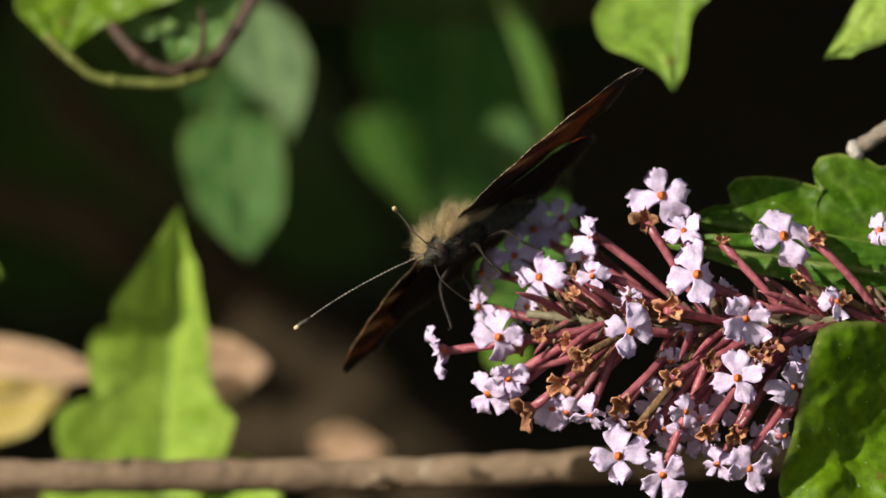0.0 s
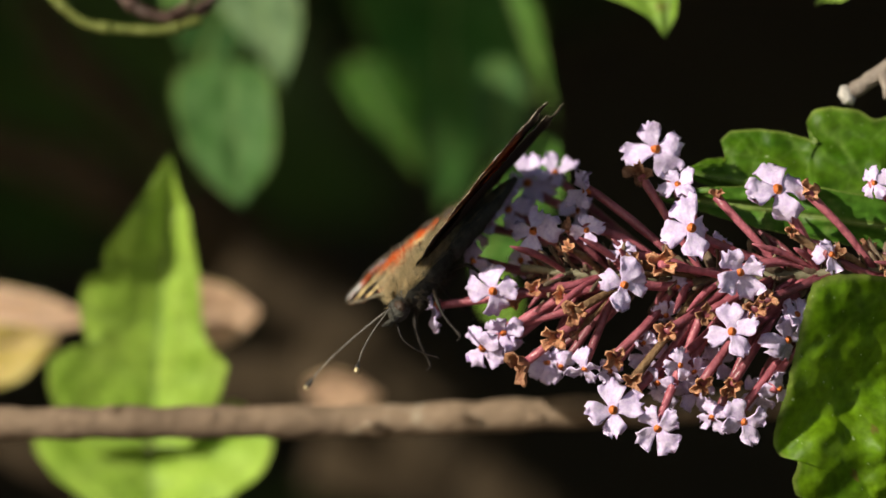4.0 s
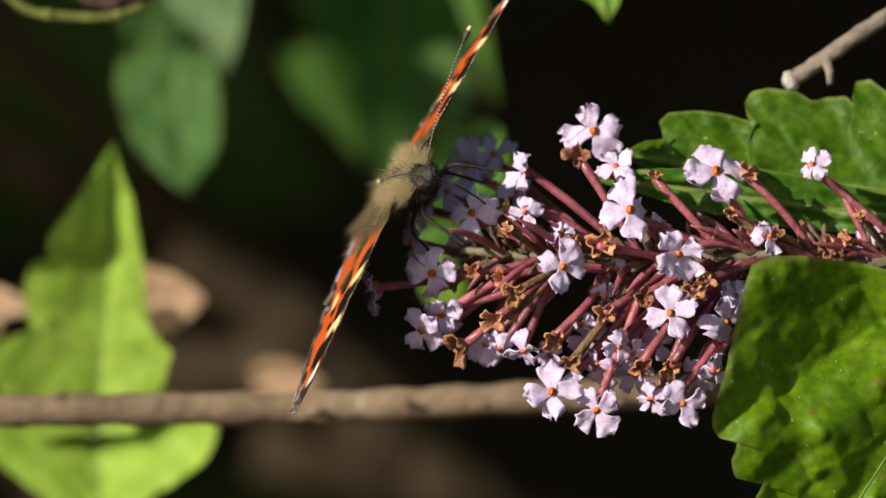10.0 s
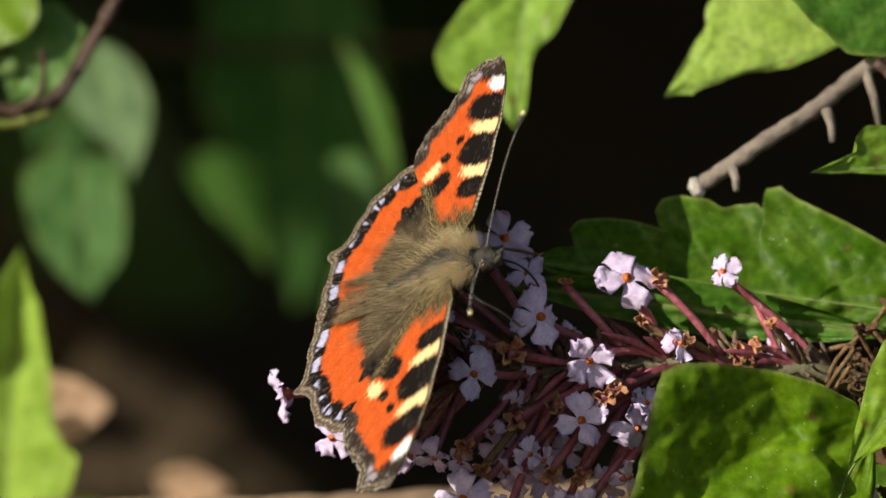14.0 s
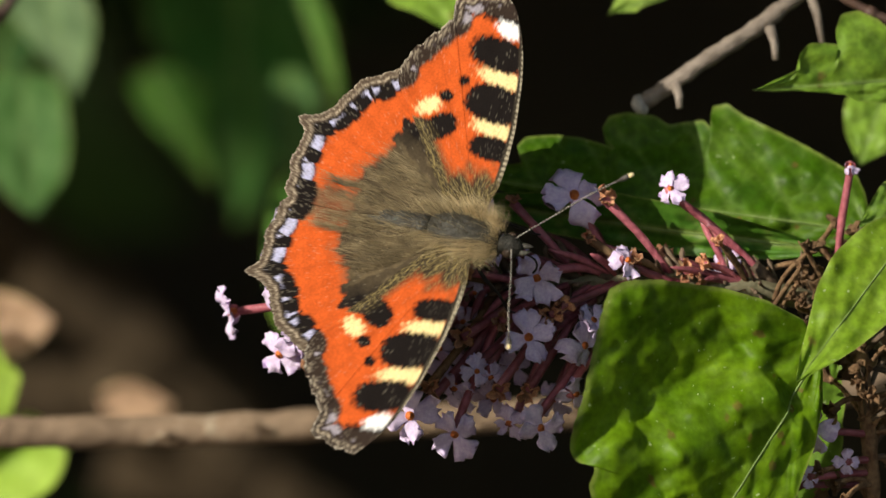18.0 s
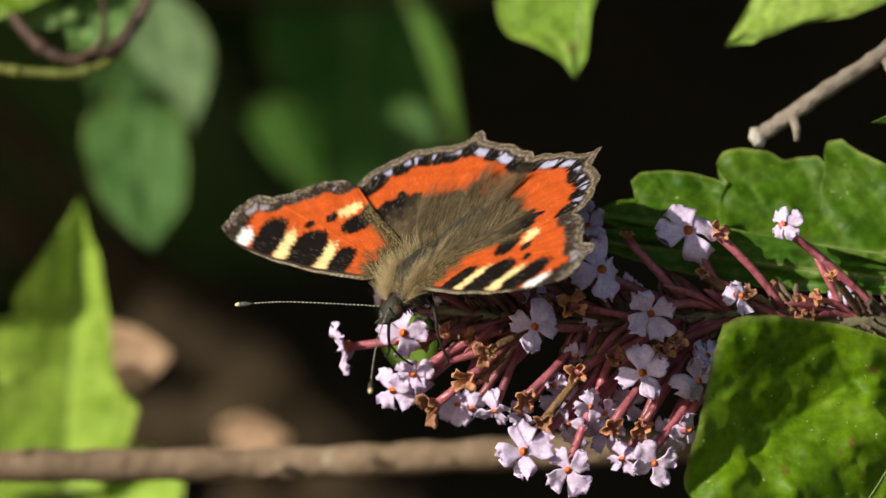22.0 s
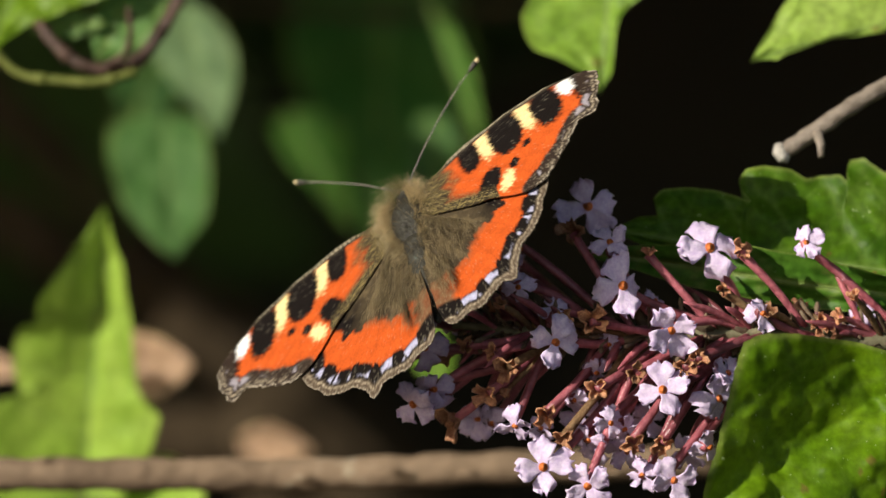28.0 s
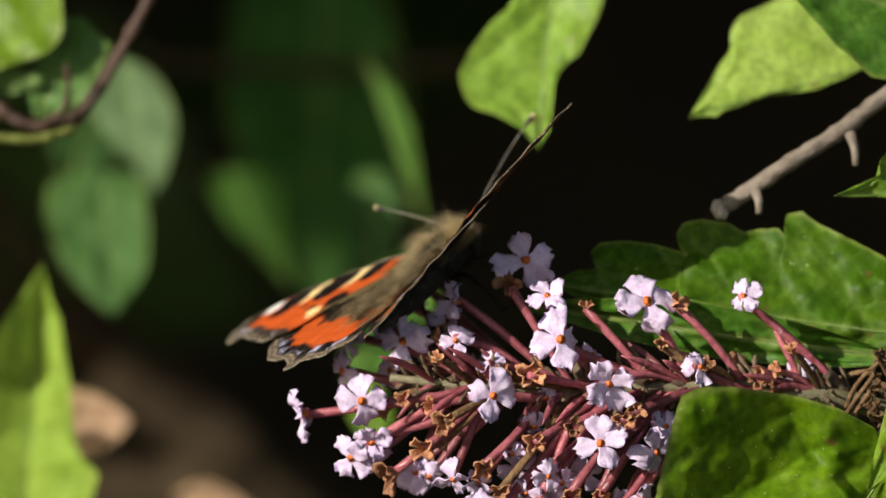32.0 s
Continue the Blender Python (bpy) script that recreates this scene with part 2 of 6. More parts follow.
# ---- setting: soil, the thicket painted dark, the unseen canopy added to shade it ----
def sheet(name, corner, across, up, nx, ny, relief, material, seed):
    """A gently uneven sheet of ground or thicket."""
    verts, faces = [], []
    n = Vector(across).cross(Vector(up)).normalized()
    for j in range(ny + 1):
        for i in range(nx + 1):
            p = Vector(corner) + Vector(across) * (i / nx) + Vector(up) * (j / ny)
            verts.append(p + n * noise.noise(p * 3 + Vector((seed, 0, 0))) * relief)
    for j in range(ny):
        for i in range(nx):
            a = j * (nx + 1) + i
            faces.append((a, a + 1, a + nx + 2, a + nx + 1))
    return new(name, mesh_of(name, verts, faces, material))


tagged(sheet("ground", (-900, -900, 0), (1800, 0, 0), (0, 1800, 0), 60, 60, 0.0, EARTH, 1), "dark bare garden soil under the hedge", "ground", kind="structure")
tagged(sheet("backdrop", (-2.2, 0.85, -0.02), (4.4, 0, 0), (0, 0, 2.6), 60, 40, 0.10, THICKET, 2), "inside of a thicket, its deep shade painted near black", "thicket", kind="structure")


def leaf_cloud(name, count, box, size, seed, material, keep=None):
    """Many small bent leaves filling a box."""
    rnd = random.Random(seed)
    verts, faces = [], []
    lo, hi = box
    made = 0
    while made < count:
        c = Vector([rnd.uniform(a, b) for a, b in zip(lo, hi)])
        if keep and not keep(c):
            continue
        made += 1
        m = Euler((rnd.uniform(-0.9, 0.9), rnd.uniform(-0.9, 0.9), rnd.uniform(0, 6.3))).to_matrix()
        s = size * rnd.uniform(0.6, 1.3)
        o = len(verts)
        shape = ((0, -0.5, 0), (0.33, -0.28, 0.10), (0.42, 0.02, 0.12), (0.2, 0.3, 0.05), (0, 0.55, -0.08), (-0.2, 0.3, 0.05), (-0.42, 0.02, 0.12), (-0.33, -0.28, 0.10), (0, 0, 0))
        verts += [c + m @ Vector(q) * s for q in shape]
        faces += [(o + 8, o + i, o + (i + 1) % 8) for i in range(8)]
    ob = new(name, mesh_of(name, verts, faces, material))
    return ob


def over(c):
    # added unseen above and behind to shade the background; the flower's sun stays free
    k = (c.z - 1.2) / TO_SUN.z
    foot_y = c.y - TO_SUN.y * k
    return foot_y > 0.27


tagged(leaf_cloud("unseen_shade_canopy", 7000, ((-1.6, -0.45, 1.40), (1.3, 0.80, 1.95)), 0.085, 5, SHADELEAF, over), "unseen dense dark green ivy canopy added to shade the background", "hedge", kind="stuff")
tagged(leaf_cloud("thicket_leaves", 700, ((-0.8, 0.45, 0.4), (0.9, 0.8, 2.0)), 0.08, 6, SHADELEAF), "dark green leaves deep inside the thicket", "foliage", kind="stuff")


# ---- leaves ----
def leaf(name, root, tip, left, right, roll=0.0, fold=0.15, curl=0.0, greens=((0.05, 0.12, 0.012), (0.11, 0.20, 0.02)), teeth=0, tooth=0.06, veins=6, quilt=0.5,
         vein=(0.20, 0.30, 0.07), grid=(56, 36), parent=None, off=None, seed=0, label="", stalk=None, spots=0.3, rim=(0.28, 0.34, 0.08), bend=0.0, soft=3, sweep=0.75, crease=0.0, pucker=0.0, facets=()):
    """A leaf blade from root to tip (u, v, depth in mm). left and right are its half widths in mm from root to tip, or for a lobed
    leaf the corners of its margin: mm along the midrib and mm out from it."""
    off = off or Vector((0, 0, 0))
    a, b = place(*root), place(*tip)
    axis = b - a
    length = axis.length
    axis.normalize()
    n = Vector((0, -1, 0))
    n = (n - axis * n.dot(axis)).normalized()
    n = Matrix.Rotation(radians(roll), 3, axis) @ n
    side = n.cross(axis)
    ns, nt = grid
    s = np.linspace(0, 1, ns + 1)
    t = np.linspace(-1, 1, nt + 1)

    def widths(w):
        k = np.interp(s, np.linspace(0, 1, len(w)), w)
        for _ in range(soft):
            k[1:-1] = (k[:-2] + 2 * k[1:-1] + k[2:]) / 4
        if teeth:
            saw = np.abs(((s * teeth) % 1) - 0.35)
            k = k * (1 - tooth * 2 * saw)
        return k

    def margin(w):
        """How far along and how far out the margin runs, from root to tip."""
        if not isinstance(w[0], tuple):
            return s * length / MM, widths(w)
        line = np.array([(0.0, 0.0)] + list(w) + [(length / MM, 0.0)])
        run = np.concatenate([[0], np.cumsum(np.hypot(*np.diff(line, axis=0).T))])
        fine = np.linspace(0, run[-1], ns * 4 + 1)
        pts = np.stack([np.interp(fine, run, line[:, k]) for k in (0, 1)], 1)
        for _ in range(soft * 5):
            pts[1:-1] = (pts[:-2] + 2 * pts[1:-1] + pts[2:]) / 4
        pts = pts[::4]
        notch = np.abs((np.linspace(0, run[-1], ns + 1) / 1.5) % 1 - 0.4)
        return pts[:, 0], pts[:, 1] * (1 + (0.012 * (notch - 0.25) if teeth else 0))
    (al, wl), (ar, wr) = margin(left), margin(right)
    ss, tt = np.meshgrid(s, t, indexing="ij")
    half = np.where(tt >= 0, wl[:, None], wr[:, None])
    out = half * tt
    reach = np.abs(tt)
    ripple = 1 + 0.02 * wave(ss * 9, tt * 2, seed) * (not isinstance(left[0], tuple))
    along = ss * length / MM
    along = along + (np.where(tt >= 0, al[:, None], ar[:, None]) - along) * reach ** 1.3
    q = ss * veins + 0.16 * wave(ss * 2.5, tt * 1.2, seed + 5) - sweep * reach * np.maximum(half, 1) / (length / MM) * veins
    ridge = np.abs(np.sin(math.pi * q))
    cell = np.abs(np.sin(math.pi * q * 2.5 + 1.2 * wave(ss * 3, tt * 1.5, seed))) * np.abs(np.sin(reach * 9 + 2 * ss))
    z = fold * np.abs(out) + quilt * (ridge * 0.55 + cell * 0.25) * np.minimum(1, reach * 5) + curl * ss ** 2 * (length / MM) \
        + 0.35 * wave(ss * 3, tt * 2, seed + 3) + bend * (out / max(wl.max(), wr.max())) ** 2 + crease * np.maximum(out, 0) * np.clip((along * MM / length - 0.56) / 0.2, 0, 1)
    for (a0, o0), (a1, o1), wide, rise in facets:
        # a side vein from one point to another, past which the blade bulges towards the light
        run = math.hypot(a1 - a0, o1 - o0)
        da, do = (a1 - a0) / run, (o1 - o0) / run
        p, w = (along - a0) * da + (out - o0) * do, (along - a0) * -do + (out - o0) * da
        band = np.clip(p / 1.5 + 0.5, 0, 1) * np.clip((run + 3 - p) / 3, 0, 1)
        z = z + rise * band * np.sin(np.clip(w / wide, 0, 1) * math.pi / 2) * np.clip(1 - (w - wide) / 7, 0, 1) - 0.75 * rise * band * np.clip(1 - np.abs(w) / (1.6 * wide), 0, 1)
    seam = np.ones_like(z)
    if pucker:
        # cushions between the net of fine veins
        pr = np.random.RandomState(seed + 40)
        span_u, span_v = (along.min(), along.max()), (out.min(), out.max())
        many = int((span_u[1] - span_u[0]) * (span_v[1] - span_v[0]) / pucker ** 2)
        cu, cv = pr.uniform(*span_u, many), pr.uniform(*span_v, many)
        near_two = np.sort(np.hypot((along.ravel()[:, None] - cu) * 1.25, out.ravel()[:, None] - cv), 1)[:, :2]
        seam = np.clip((near_two[:, 1] - near_two[:, 0]) / (0.9 * pucker), 0, 1).reshape(z.shape)
        z = z + 0.07 * pucker * seam * (2 - seam) * (0.6 + 0.4 * wave(ss * 3, tt * 2, seed + 6)) * np.clip((1 - reach) * 6, 0, 1)
    verts = [a + axis * (x * MM) + side * (y * MM) + n * (h * MM) - off for x, y, h in zip(along.ravel(), (out * ripple).ravel(), z.ravel())]
    faces = [(i * (nt + 1) + j, (i + 1) * (nt + 1) + j, (i + 1) * (nt + 1) + j + 1, i * (nt + 1) + j + 1) for i in range(ns) for j in range(nt)]
    me = mesh_of(name, verts, faces, NEARLEAF if parent is not None else BACKLEAF if root[2] > 120 else LEAF)
    f = (0.5 + 0.5 * wave(ss * 7, tt * 4, seed + 1)).ravel()
    col = np.array(greens[0])[None] * (1 - f[:, None]) + np.array(greens[1])[None] * f[:, None]
    line = np.exp(-(ridge / 0.16) ** 2) * (reach < 0.93)
    col = blend(col, 0.32 * line.ravel(), vein)
    col = blend(col, 0.22 * np.clip(1 - seam.ravel() / 0.16, 0, 1), vein)
    col = blend(col, 0.75 * np.exp(-(out.ravel() / 0.28) ** 2), vein)
    col = blend(col, 0.6 * np.clip((reach.ravel() - 0.955) / 0.03, 0, 1), rim)
    rnd = np.random.RandomState(seed + 7)
    for _ in range(int(12 * spots)):
        cs, ct, r = rnd.uniform(0.1, 0.95), rnd.uniform(-0.9, 0.9), rnd.uniform(0.15, 0.5)
        dd = np.hypot((ss - cs) * length / MM, (tt - ct) * half).ravel()
        col = blend(col, 0.7 * (dd < r), (0.16, 0.10, 0.03))
    colour_mesh(me, col)
    if parent is None:
        ob = tagged(new(name, me), label, "leaf", "leaves round the flower")
    else:
        ob = child(name, me, parent, label)
    ridge_line = [Vector(verts[i * (nt + 1) + nt // 2]) + n * 0.05 * MM for i in range(0, ns - 1, 2)]
    child("midrib", mesh_of("midrib", *tube_data(ridge_line, [(0.12 - 0.09 * i / len(ridge_line)) * MM * min(1, length / 0.02) for i in range(len(ridge_line))], 6), MIDRIB if name != "dry_leaf" else DRY), ob)
    if stalk:
        pts = [a - off] + [place(*p) - off for p in stalk]
        line_pts = smooth_line(pts, 10)
        child("petiole", mesh_of("petiole", *tube_data(line_pts, [0.0006 + 0.00003 * i for i in range(10)], 8), STEM), ob)
    return ob


MIDRIB = surface("leaf_midrib", (0.14, 0.22, 0.05), (0.22, 0.31, 0.09), 400, 0.5, 0.2, 4, 0.1)
# LIT and BRIGHT: sunlight put into the green
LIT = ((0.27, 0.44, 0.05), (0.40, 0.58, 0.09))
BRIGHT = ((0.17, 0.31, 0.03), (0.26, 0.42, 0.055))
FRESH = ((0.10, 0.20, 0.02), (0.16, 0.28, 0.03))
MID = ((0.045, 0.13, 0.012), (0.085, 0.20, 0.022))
# dim leaves: the hedge's shade put into the greens
SHADED_GREEN = ((0.024, 0.10, 0.017), (0.052, 0.16, 0.028))
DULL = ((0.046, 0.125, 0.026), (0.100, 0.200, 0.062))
# the sky's grey sheen put into the green
SHEEN_GREEN = ((0.100, 0.175, 0.075), (0.165, 0.250, 0.115))

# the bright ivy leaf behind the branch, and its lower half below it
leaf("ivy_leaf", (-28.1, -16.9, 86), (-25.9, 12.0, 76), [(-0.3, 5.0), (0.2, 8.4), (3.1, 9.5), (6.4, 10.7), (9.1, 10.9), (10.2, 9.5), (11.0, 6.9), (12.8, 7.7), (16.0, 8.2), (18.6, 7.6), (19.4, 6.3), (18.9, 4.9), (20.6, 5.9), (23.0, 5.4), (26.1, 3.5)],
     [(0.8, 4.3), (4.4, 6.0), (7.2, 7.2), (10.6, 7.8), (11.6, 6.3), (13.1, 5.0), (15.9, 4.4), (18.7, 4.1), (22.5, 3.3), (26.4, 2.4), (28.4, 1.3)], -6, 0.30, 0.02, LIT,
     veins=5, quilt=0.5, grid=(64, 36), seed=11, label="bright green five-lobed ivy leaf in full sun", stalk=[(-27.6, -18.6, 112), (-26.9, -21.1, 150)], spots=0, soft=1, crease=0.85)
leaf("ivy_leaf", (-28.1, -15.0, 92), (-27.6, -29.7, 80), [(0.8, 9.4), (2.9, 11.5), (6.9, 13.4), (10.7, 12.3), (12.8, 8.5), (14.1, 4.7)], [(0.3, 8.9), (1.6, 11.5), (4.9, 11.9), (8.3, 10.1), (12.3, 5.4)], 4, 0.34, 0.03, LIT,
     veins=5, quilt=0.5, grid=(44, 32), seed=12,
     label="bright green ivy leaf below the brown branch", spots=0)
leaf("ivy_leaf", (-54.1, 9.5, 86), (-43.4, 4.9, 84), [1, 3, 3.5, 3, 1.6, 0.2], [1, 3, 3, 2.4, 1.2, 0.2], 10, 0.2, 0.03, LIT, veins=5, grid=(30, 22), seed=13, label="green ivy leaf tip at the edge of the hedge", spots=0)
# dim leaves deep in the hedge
# two blades make one hanging leaf, its upper part tinted with sheen
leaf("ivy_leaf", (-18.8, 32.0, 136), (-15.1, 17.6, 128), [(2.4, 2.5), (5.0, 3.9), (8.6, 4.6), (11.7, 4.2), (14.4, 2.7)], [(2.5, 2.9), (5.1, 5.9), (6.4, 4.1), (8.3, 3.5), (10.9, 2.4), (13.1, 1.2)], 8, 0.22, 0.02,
     SHEEN_GREEN, veins=3, quilt=0.5, vein=(0.15, 0.22, 0.11), grid=(44, 28), seed=14, label="upper part of a hanging ivy leaf, pale grey-green with sky sheen in its colour", spots=0, soft=1)
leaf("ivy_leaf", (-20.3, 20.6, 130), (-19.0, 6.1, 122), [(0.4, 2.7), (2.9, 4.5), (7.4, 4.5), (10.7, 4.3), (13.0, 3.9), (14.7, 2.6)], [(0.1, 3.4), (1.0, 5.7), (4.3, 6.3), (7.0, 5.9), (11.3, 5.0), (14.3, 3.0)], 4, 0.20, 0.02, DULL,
     veins=3, quilt=0.6, vein=(0.09, 0.18, 0.06), grid=(44, 28), seed=28, label="lower part of the same hanging ivy leaf, dull green with a round end", spots=0, soft=1)
# dark blade in place of the shadow that crosses the hanging leaf
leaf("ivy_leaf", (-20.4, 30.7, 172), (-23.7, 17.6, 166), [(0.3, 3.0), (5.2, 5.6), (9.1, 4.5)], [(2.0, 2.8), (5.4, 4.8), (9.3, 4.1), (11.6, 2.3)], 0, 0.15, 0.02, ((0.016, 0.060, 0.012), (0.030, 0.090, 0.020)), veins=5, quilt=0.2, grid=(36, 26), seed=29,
     label="dark green leaf shape behind the vine, standing in for a shadow", spots=0)
leaf("ivy_leaf", (1.1, 43.0, 250), (0.9, 5.2, 232), [(3.3, 5.6), (9.9, 8.0), (17.7, 9.4), (24.8, 10.6), (30.4, 9.9), (35.5, 6.1)], [(2.3, 6.6), (9.1, 9.9), (16.3, 10.9), (23.0, 10.9), (27.3, 8.9), (31.7, 5.9), (35.6, 2.8)], -4, 0.2, 0.02, SHADED_GREEN, veins=5, quilt=0.4, grid=(50, 36), seed=15,
     label="large ivy leaf with half shade put into its dark green", spots=0)
# three lighter blades stand in for sunlit parts of the large dark leaf
leaf("ivy_leaf", (5.6, 32.0, 150), (11.8, 14.5, 146), [(4, 1.7), (9, 2.1), (14, 1.3)], [(4, -0.9), (9, -1.2), (14, -0.6)], 6, 0.2, 0.02, ((0.05, 0.15, 0.018), (0.09, 0.22, 0.03)), veins=5, quilt=0.2, grid=(36, 16), seed=16, label="narrow green strip standing in for the large leaf's sunlit edge", spots=0)
leaf("ivy_leaf", (6.0, 21.0, 160), (6.6, 10.5, 155), [1, 2.6, 3.2, 3.0, 2, 0.3], [1, 2.4, 3.0, 3.0, 2, 0.3], 0, 0.2, 0.02, ((0.045, 0.12, 0.035), (0.085, 0.19, 0.055)), veins=5, quilt=0.2, grid=(30, 20), seed=31, label="dull green shape standing in for a lit patch of the large leaf", spots=0)
leaf("ivy_leaf", (-8.2, 21.0, 205), (-1.4, 9.0, 196), [(1.5, 2.4), (4.5, 4.2), (8, 4.4), (12, 2.2)], [(1, 2.2), (3, 2.4), (7, 2.2), (11, 1.2)], 0, 0.25, 0.02, ((0.026, 0.10, 0.010), (0.06, 0.18, 0.018)), veins=5, quilt=0.2, grid=(36, 24), seed=17, label="green shape standing in for the large leaf's sunlit lower edge", spots=0)
leaf("ivy_leaf", (5.3, 0.1, 90), (7.3, -6.1, 84), [1, 2, 2.4, 1.8, 0.3], [1, 2, 2.4, 1.8, 0.3], 0, 0.15, 0.02, FRESH, veins=4, grid=(24, 18), seed=18, label="small green ivy leaf behind the flower spike", spots=0)
leaf("ivy_leaf", (11.2, 13.4, 90), (3.7, -0.5, 84), [1, 3.6, 4.4, 4.0, 2.4, 0.3], [1, 3.4, 4.4, 4.0, 2.4, 0.3], 0, 0.15, 0.02, ((0.08, 0.20, 0.03), (0.12, 0.28, 0.045)), veins=4, grid=(24, 18), seed=19, label="small green ivy leaf behind the flower spike", spots=0)
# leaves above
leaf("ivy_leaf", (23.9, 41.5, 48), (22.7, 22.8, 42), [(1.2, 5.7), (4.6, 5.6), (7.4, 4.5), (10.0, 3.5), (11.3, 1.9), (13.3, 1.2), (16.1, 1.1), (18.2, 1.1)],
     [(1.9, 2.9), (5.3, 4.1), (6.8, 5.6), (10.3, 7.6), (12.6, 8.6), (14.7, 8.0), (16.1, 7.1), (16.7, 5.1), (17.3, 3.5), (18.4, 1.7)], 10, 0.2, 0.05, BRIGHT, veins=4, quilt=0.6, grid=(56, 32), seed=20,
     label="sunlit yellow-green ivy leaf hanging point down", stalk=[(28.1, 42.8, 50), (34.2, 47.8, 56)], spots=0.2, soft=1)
# sunlight put into this leaf's pale green too
leaf("ivy_leaf", (59.0, 32.9, 32), (37.3, 26.1, 28), [(4.3, 0.2), (7.7, 0.6), (10.1, 0.9), (14.6, 0.1), (17.5, 0.3), (19.9, 0.5), (21.1, 1.0)],
     [(0.7, 5.5), (5.3, 9.2), (11.0, 9.7), (15.0, 9.0), (16.5, 7.7), (16.9, 6.0), (19.0, 4.4), (21.0, 2.4)], 26, 0.08, 0.03, ((0.30, 0.46, 0.07), (0.40, 0.56, 0.12)), veins=4, quilt=0.5, grid=(56, 32), seed=21,
     label="sunlit pale green ivy leaf beside the grey twig", stalk=[(62.0, 35.1, 33), (65.3, 38.9, 36)], spots=0.2, soft=1)
leaf("ivy_leaf", (65.3, 35.1, 16), (44.8, 41.2, 14), [2, 7, 8, 6, 3, 0.3], [2, 5, 6, 5, 3, 0.3], 12, 0.2, 0.05, MID, veins=5, grid=(36, 26), seed=22, label="green ivy leaf above the grey twig", spots=0.2)
leaf("ivy_leaf", (70.2, 20.2, 10), (51.5, 18.9, 6), [(5.4, 2.4), (9.0, 1.8), (10.1, 1.1), (14.6, 0.4), (17.6, 0.3)],
     [(0.9, 3.5), (4.8, 4.5), (6.3, 6.1), (8.4, 7.2), (10.1, 6.9), (10.8, 5.3), (10.1, 3.8), (11.9, 4.2), (13.6, 4.3), (14.8, 3.1), (14.6, 1.8), (17.5, 0.8)], -4, 0.08, 0.02, ((0.13, 0.25, 0.022), (0.20, 0.34, 0.035)), veins=5, grid=(70, 28), seed=23,
     label="lobed green leaf below the grey twig", spots=0.2, soft=1)
leaf("ivy_leaf", (65.3, 21.2, 34), (62.1, 11.4, 30), [1.5, 3, 3.6, 3, 0.2], [1.5, 3, 3.4, 2.6, 0.2], 10, 0.15, 0.02, BRIGHT, veins=4, grid=(26, 20), seed=24, label="pale green leaf behind the lobed leaf", spots=0.2)
leaf("ivy_leaf", (69.0, 7.5, 4), (62.1, 5.7, 2), [0.5, 2.2, 2.6, 2.0, 1.2, 0.2], [1.5, 3.4, 4.0, 3.2, 1.8, 0.2], 6, 0.1, 0.02, FRESH, veins=4, grid=(30, 20), seed=33, label="green leaf behind the faded flower spike", spots=0.2)
# top corner by the vine
leaf("ivy_leaf", (-31.0, 45.0, 62), (-37.5, 26.0, 54), [(-0.7, 5.1), (6.3, 9.3), (10.6, 10.9), (13.2, 10.0), (14.5, 7.6), (16.4, 5.0), (18.6, 2.4)], [(2.0, 5.0), (12.1, 7.5), (19.0, 6.2)], 10, 0.15, 0.03, ((0.115, 0.215, 0.008), (0.17, 0.29, 0.016)), veins=5,
     quilt=0.8, grid=(44, 30), seed=25, label="yellow-green ivy leaf lit from behind", spots=0.1, soft=1)
leaf("ivy_leaf", (-22.5, 36.0, 60), (-27.0, 25.6, 57), [(1.7, 4.1), (5.4, 4.0), (8.7, 3.3)], [(1.0, 1.6), (4.1, 2.0), (9.1, 2.3), (10.6, 1.4)], 0, 0.2, 0.03, ((0.10, 0.22, 0.05), (0.15, 0.29, 0.08)), veins=4, quilt=0.5, grid=(32, 24), seed=26,
     label="green ivy leaf beside the vine", spots=0.1, soft=1)
leaf("ivy_leaf", (-33.4, 29.0, 58), (-26.0, 29.7, 56), [0.5, 1.2, 1.5, 1.2, 0.2], [0.5, 1.0, 1.3, 1.0, 0.2], 0, 0.1, 0.0, ((0.10, 0.20, 0.06), (0.17, 0.29, 0.10)), veins=4, grid=(26, 16), seed=27, label="pale ivy leaf seen edge-on", spots=0)
# dry leaves in the shade behind
for n, (r, t, lw, rw) in enumerate((((-56.0, -1.8, 120), (-32.6, -4.8, 112), [1, 2.2, 2.6, 2.2, 0.3], [1, 2.2, 2.4, 2.0, 0.3]), ((-26.9, -4.4, 116), (-16.9, -3.6, 110), [1, 3.6, 4.2, 3, 0.3], [1, 3, 3.6, 3, 0.3]),
                                    ((-55.0, -9.0, 108), (-37.0, -6.0, 104), [1, 2.6, 3.2, 2.6, 0.3], [1, 3.6, 4.6, 4.0, 0.3]), ((-12.4, -11.6, 150), (-5.2, -11.6, 144), [1, 2.2, 2.8, 2.0, 0.3], [1, 2, 2.4, 1.8, 0.3]))):
    leaf("dry_leaf", r, t, lw, rw, 8 * n, 0.2, 0.05, ((0.42, 0.26, 0.16), (0.60, 0.40, 0.27)) if n != 2 else ((0.46, 0.34, 0.08), (0.66, 0.52, 0.17)), veins=4, vein=(0.5, 0.36, 0.25), grid=(26, 18),
         seed=30 + n, label="dry yellow leaf caught in the hedge" if n == 2 else "dry tan leaf caught in the hedge", spots=0.3)


